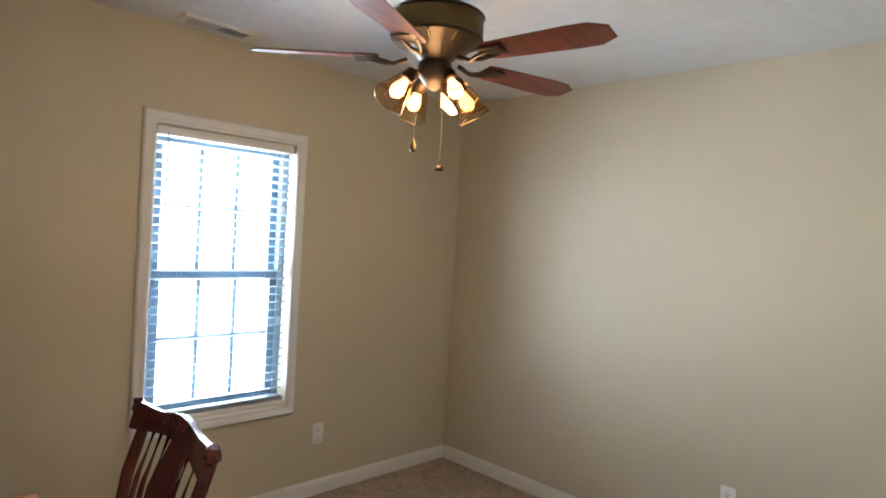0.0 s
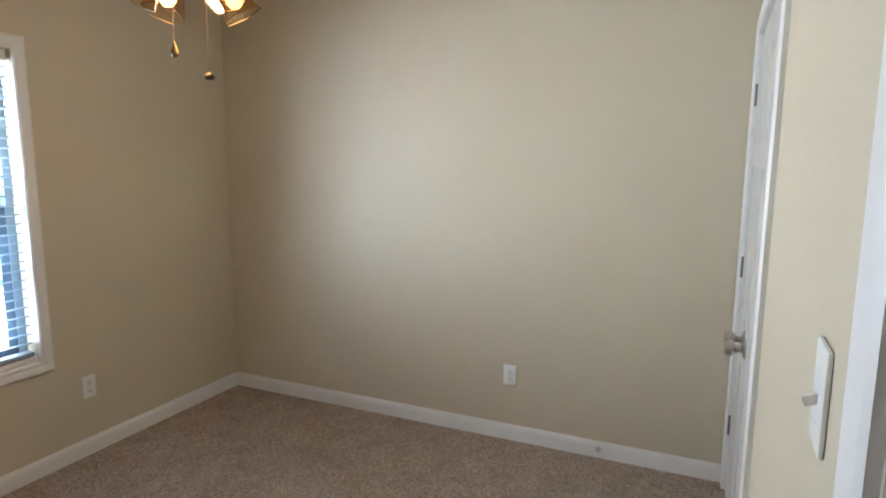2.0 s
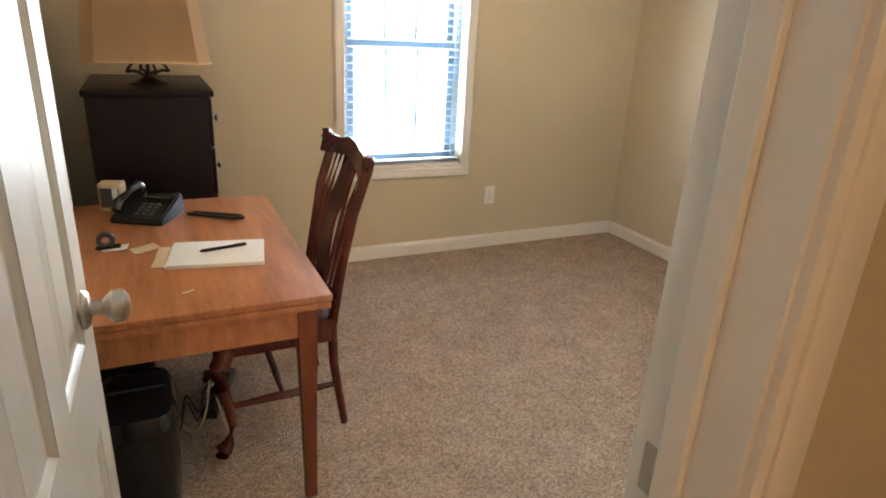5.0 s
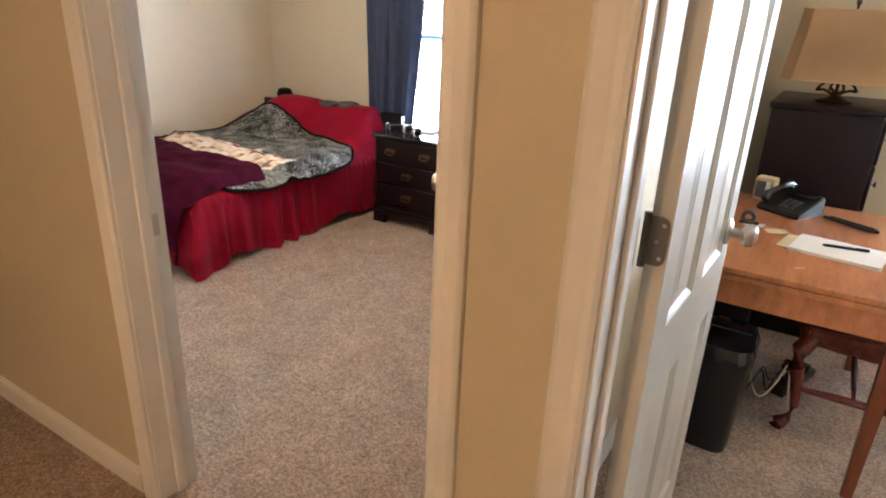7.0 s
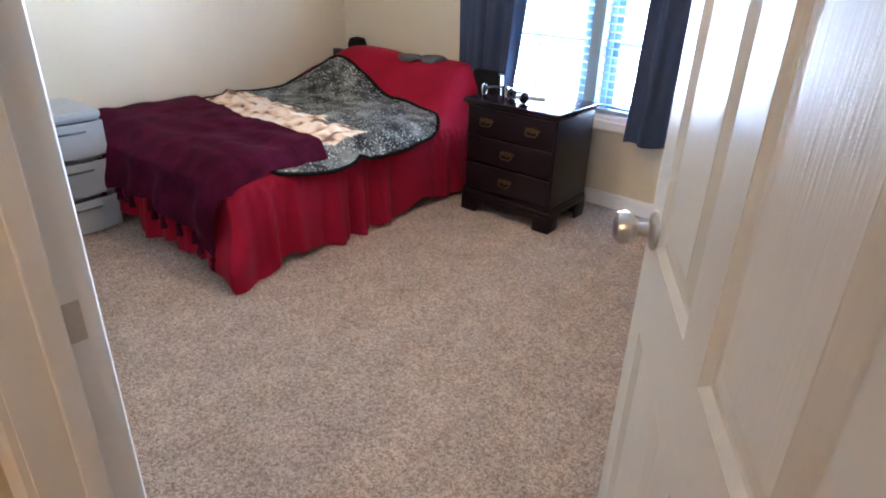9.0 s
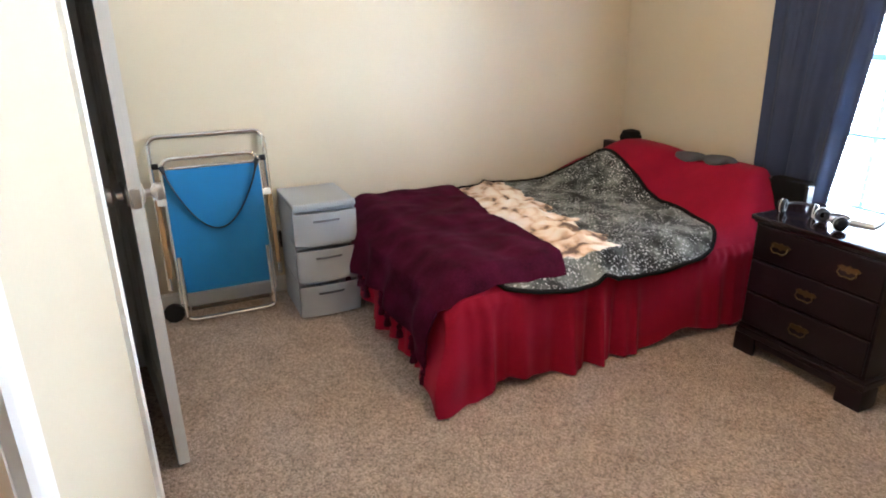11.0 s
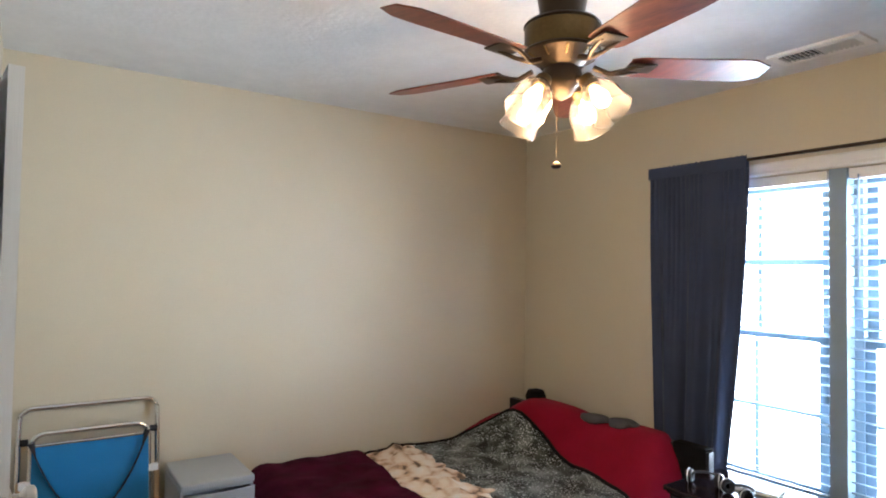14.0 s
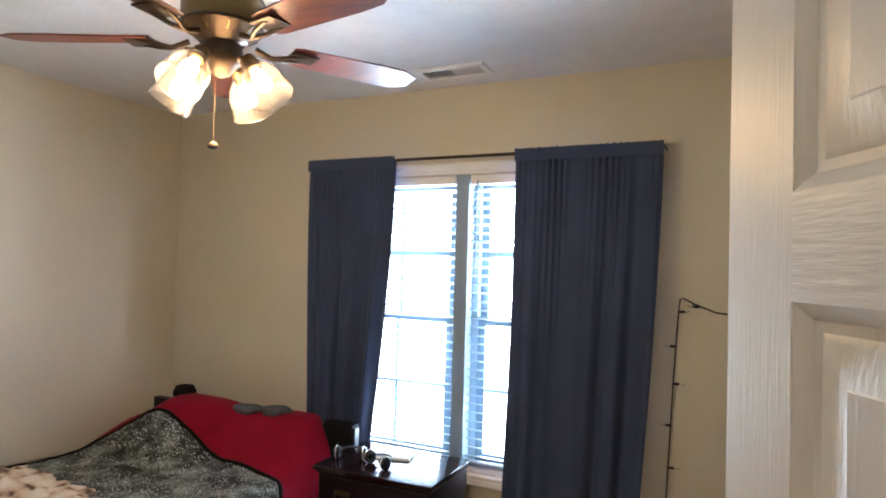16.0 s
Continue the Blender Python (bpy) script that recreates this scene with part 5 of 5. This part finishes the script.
def hoop(y, z0, z1, x, r=0.05):
    """An upright U of tube, open below when z0 is the foot."""
    pts = [(x, -y, z0)]
    for i in range(7):
        t = math.pi / 2 * i / 6
        pts.append((x, -y + r - r * math.cos(t), z1 - r + r * math.sin(t)))
    for i in range(7):
        t = math.pi / 2 * i / 6
        pts.append((x, y - r + r * math.sin(t), z1 - r + r * math.cos(t)))
    pts.append((x, y, z0))
    return pts


part("back_hoop", tube(hoop(0.27, 0.16, 0.865, -0.055), R, 10), CHROME, fc, "tall aluminium hoop")
part("seat_hoop", tube(hoop(0.225, 0.10, 0.765, 0.0), R, 10), CHROME, fc, "aluminium hoop")
low = [(0.022, p[1], 0.36 - p[2] * 0.40) for p in hoop(0.21, 0.10, 0.86, 0.0, 0.05)]
part("foot_hoop", tube(low, R, 10), CHROME, fc, "aluminium foot loop")
part("foot_bar", tube([(0.035, -0.19, 0.075), (0.035, 0.19, 0.075)], 0.010, 10), BRONZE, fc)
part("sling", sheet(10, 18, lambda u, v: Vector((0.014 + 0.012 * math.sin(v * math.pi), (u - 0.5) * 0.445, 0.145 + 0.575 * v)), thick=0.003), BLUE, fc, "taut blue sling fabric", 80)
part("sling_hem", tube([(0.016, -0.222, 0.722), (0.017, 0.0, 0.722), (0.016, 0.222, 0.722)], 0.007, 8), CHROME, fc)
st_ = []
for i in range(25):
    t = i / 24
    st_.append((0.032 + 0.012 * math.sin(t * math.pi), -0.225 + 0.44 * t, 0.735 - 0.30 * math.sin(t * math.pi) ** 0.8))
part("carry_strap", tube(st_, 0.013, 8, flat=0.22), STRAP, fc, "black webbing strap")
for s in (-1, 1):
    part("armrest", cube(-0.035, s * 0.262 - 0.012, 0.22, -0.012, s * 0.262 + 0.012, 0.585, 0.006), TAN, fc, "pale wooden armrest")
    part("bracket", cube(-0.02, s * 0.235 - 0.03, 0.56, 0.012, s * 0.235 + 0.03, 0.59, 0.004), WHITEP, fc, "white plastic joint")
    part("pivot_cap", lathe([(0, 0), (0.014, 0), (0.014, 0.03), (0, 0.032)], 14, pose(-0.03, s * 0.265, 0.735, 90 * s)), BLACK, fc, "black plastic pivot cap")
wh = thing("grab_knob", pose(-3.60, 0.045, 0.0), "black lobed plastic wheel resting on the skirting board", "knob")
part("disc", lathe([(0, -0.014), (0.045, -0.014), (0.05, -0.008), (0.05, 0.008), (0.045, 0.014), (0, 0.014)], 10, pose(0, 0, 0.05, 0, 90, 0)), BLACK, wh)


# curtains
def curtain(x0, x1, x0b, x1b, zt, zb, label, folds, seed):
    """A panel shirred on the rod: pleats bunch in clusters at the top and open out into broad folds below."""
    root = thing("curtain", pose(0, 0, 0), label, "curtain", "curtains")

    def bunch(u):
        return max(0.0, noise.noise(Vector((u * 5.2, seed, 7))) + 0.25)

    def f(u, v):
        k = v ** 1.5
        a, c = x0 + (x0b - x0) * k, x1 + (x1b - x1) * k
        ph_ = u * 2 * math.pi * folds + 2.4 * noise.noise(Vector((u * 2.6, seed, 2))) + 0.4 * math.sin(v * 2.4 + seed)
        broad = 0.8 * math.sin(ph_) + 0.25 * math.sin(2.3 * ph_ + seed)
        tight = math.sin(u * 2 * math.pi * folds * 6.5 + seed) * bunch(u) * max(0.0, 1 - v * 1.5) ** 1.5
        y = YN - 0.088 + 0.026 * broad * (0.12 + 0.88 * min(1, v * 1.8)) + 0.016 * tight + 0.012 * noise.noise(Vector((u * 4, v * 1.6, seed)))
        return Vector((a + (c - a) * u, y, zt + (zb - zt) * v + 0.006 * math.sin(u * 20) * v))
    part("cloth", sheet(170, 44, f, thick=0.0025), CURTAIN, root, "dark slate blackout cloth", 80)

    def heading(u, v):
        frill = 0.006 * math.sin(u * 2 * math.pi * folds * 6.5 + seed) * bunch(u) + 0.003 * noise.noise(Vector((u * 30, seed, 1)))
        return Vector((x0 + (x1 - x0) * u, YN - 0.088 - 0.012 - 0.020 * abs(frill) * 40 * 0.02, zt + 0.014 + frill - 0.060 * v))
    part("heading", sheet(120, 2, heading, thick=0.004), CURTAIN, root, "ruffled heading over the rod", 80)
    return root


curtain(-2.685, -2.14, -2.65, -2.27, 2.066, 0.42, "dark slate curtain panel hanging beside the bed", 3.2, 2.0)
curtain(-1.49, -0.825, -1.52, -0.905, 2.066, 0.42, "dark slate curtain panel hanging beside the window", 3.6, 7.0)
rod = thing("curtain_rod", pose(-1.755, YN - 0.085, 2.06), "thin dark metal curtain rod over the window", "curtain rod")
part("rod", tube([(-0.925, 0, 0), (0.925, 0, 0)], 0.008, 10), BRONZE, rod)
for s in (-1, 1):
    part("return", tube([(s * 0.925, 0, 0), (s * 0.93, 0.02, 0), (s * 0.93, 0.085, 0)], 0.008, 8), BRONZE, rod, "curved rod end")

# fairy lights beside the curtain
fl = thing("string_lights", pose(0.045, 0, -0.022), "dark string of clear fairy lights hung on the wall", "string lights")
pts = [(-0.86, YN - 0.008, 0.07), (-0.85, YN - 0.01, 0.45), (-0.835, YN - 0.012, 0.80), (-0.822, YN - 0.012, 1.10), (-0.806, YN - 0.012, 1.38), (-0.80, YN - 0.014, 1.425), (-0.79, YN - 0.014, 1.43), (-0.74, YN - 0.012, 1.405), (-0.66, YN - 0.012, 1.375), (-0.50, YN - 0.012, 1.36), (-0.30, YN - 0.012, 1.38), (WB - 0.07, YN - 0.012, 1.42)]
part("wire", tube(pts, 0.0032, 6), BLACK, fl, "twisted dark wire")
for k, (bx, bz) in enumerate(((-0.845, 0.52), (-0.838, 0.70), (-0.828, 0.88), (-0.823, 1.06), (-0.815, 1.22), (-0.806, 1.37), (-0.725, 1.395), (-0.55, 1.36))):
    s = 1 if k % 2 else -1
    so = part("bulb_socket", tube([(bx, YN - 0.014, bz), (bx + s * 0.024, YN - 0.02, bz + 0.002)], 0.0055, 8), BLACK, fl)
    part("bulb", lathe([(0, 0), (0.004, 0.0), (0.005, 0.010), (0.003, 0.020), (0, 0.024)], 10, pose(bx + s * 0.023, YN - 0.02, bz + 0.002, 0, 90 * s, 0)), FAIRY, so, "clear glass bulb")

# behind the bedroom door
dr = thing("dresser", pose(-0.30, 1.55, 0), "dark red-brown dresser behind the bedroom door", "dresser")
part("carcass", cube(-0.17, -0.45, 0.08, 0.17, 0.45, 0.74, 0.005), CHAIRW, dr)
part("top", cube(-0.19, -0.47, 0.741, 0.18, 0.47, 0.77, 0.006), CHAIRW, dr)
part("plinth", cube(-0.16, -0.44, 0.0, 0.165, 0.44, 0.08), CHAIRW, dr)
for i in range(3):
    d = part("drawer", cube(-0.186, -0.43, 0.10 + 0.21 * i, -0.171, 0.43, 0.295 + 0.21 * i, 0.004), CHAIRW, dr)
    for y in (-0.22, 0.22):
        part("knob", lathe([(0, 0), (0.008, 0), (0.006, 0.012), (0.014, 0.02), (0, 0.026)], 12, pose(-0.186, y, 0.20 + 0.21 * i, 0, -90, 0)), BRASS, d)
tb = thing("storage_bin", pose(-0.33, 0.88, 0), "teal plastic bin on the carpet behind the bedroom door", "bin")
part("body", lathe([(0, 0), (0.10, 0), (0.125, 0.28), (0.132, 0.285), (0.128, 0.29), (0.118, 0.285), (0.096, 0.01), (0, 0.01)], 28), TEAL, tb)

# hall lamp
hl = thing("hall_light", pose(-0.15, -2.6, H), "frosted dome light on the hall ceiling", "lamp")
part("base", lathe([(0, 0), (0.13, 0), (0.13, -0.02), (0.115, -0.03), (0, -0.03)], 32), BRASS, hl)
part("dome", lathe([(0.115, -0.028), (0.12, -0.05), (0.10, -0.09), (0.06, -0.115), (0, -0.122)], 32), glowing("lit_frosted_dome", (1.0, 0.66, 0.36), 2.0), hl, "glowing frosted glass", 60)
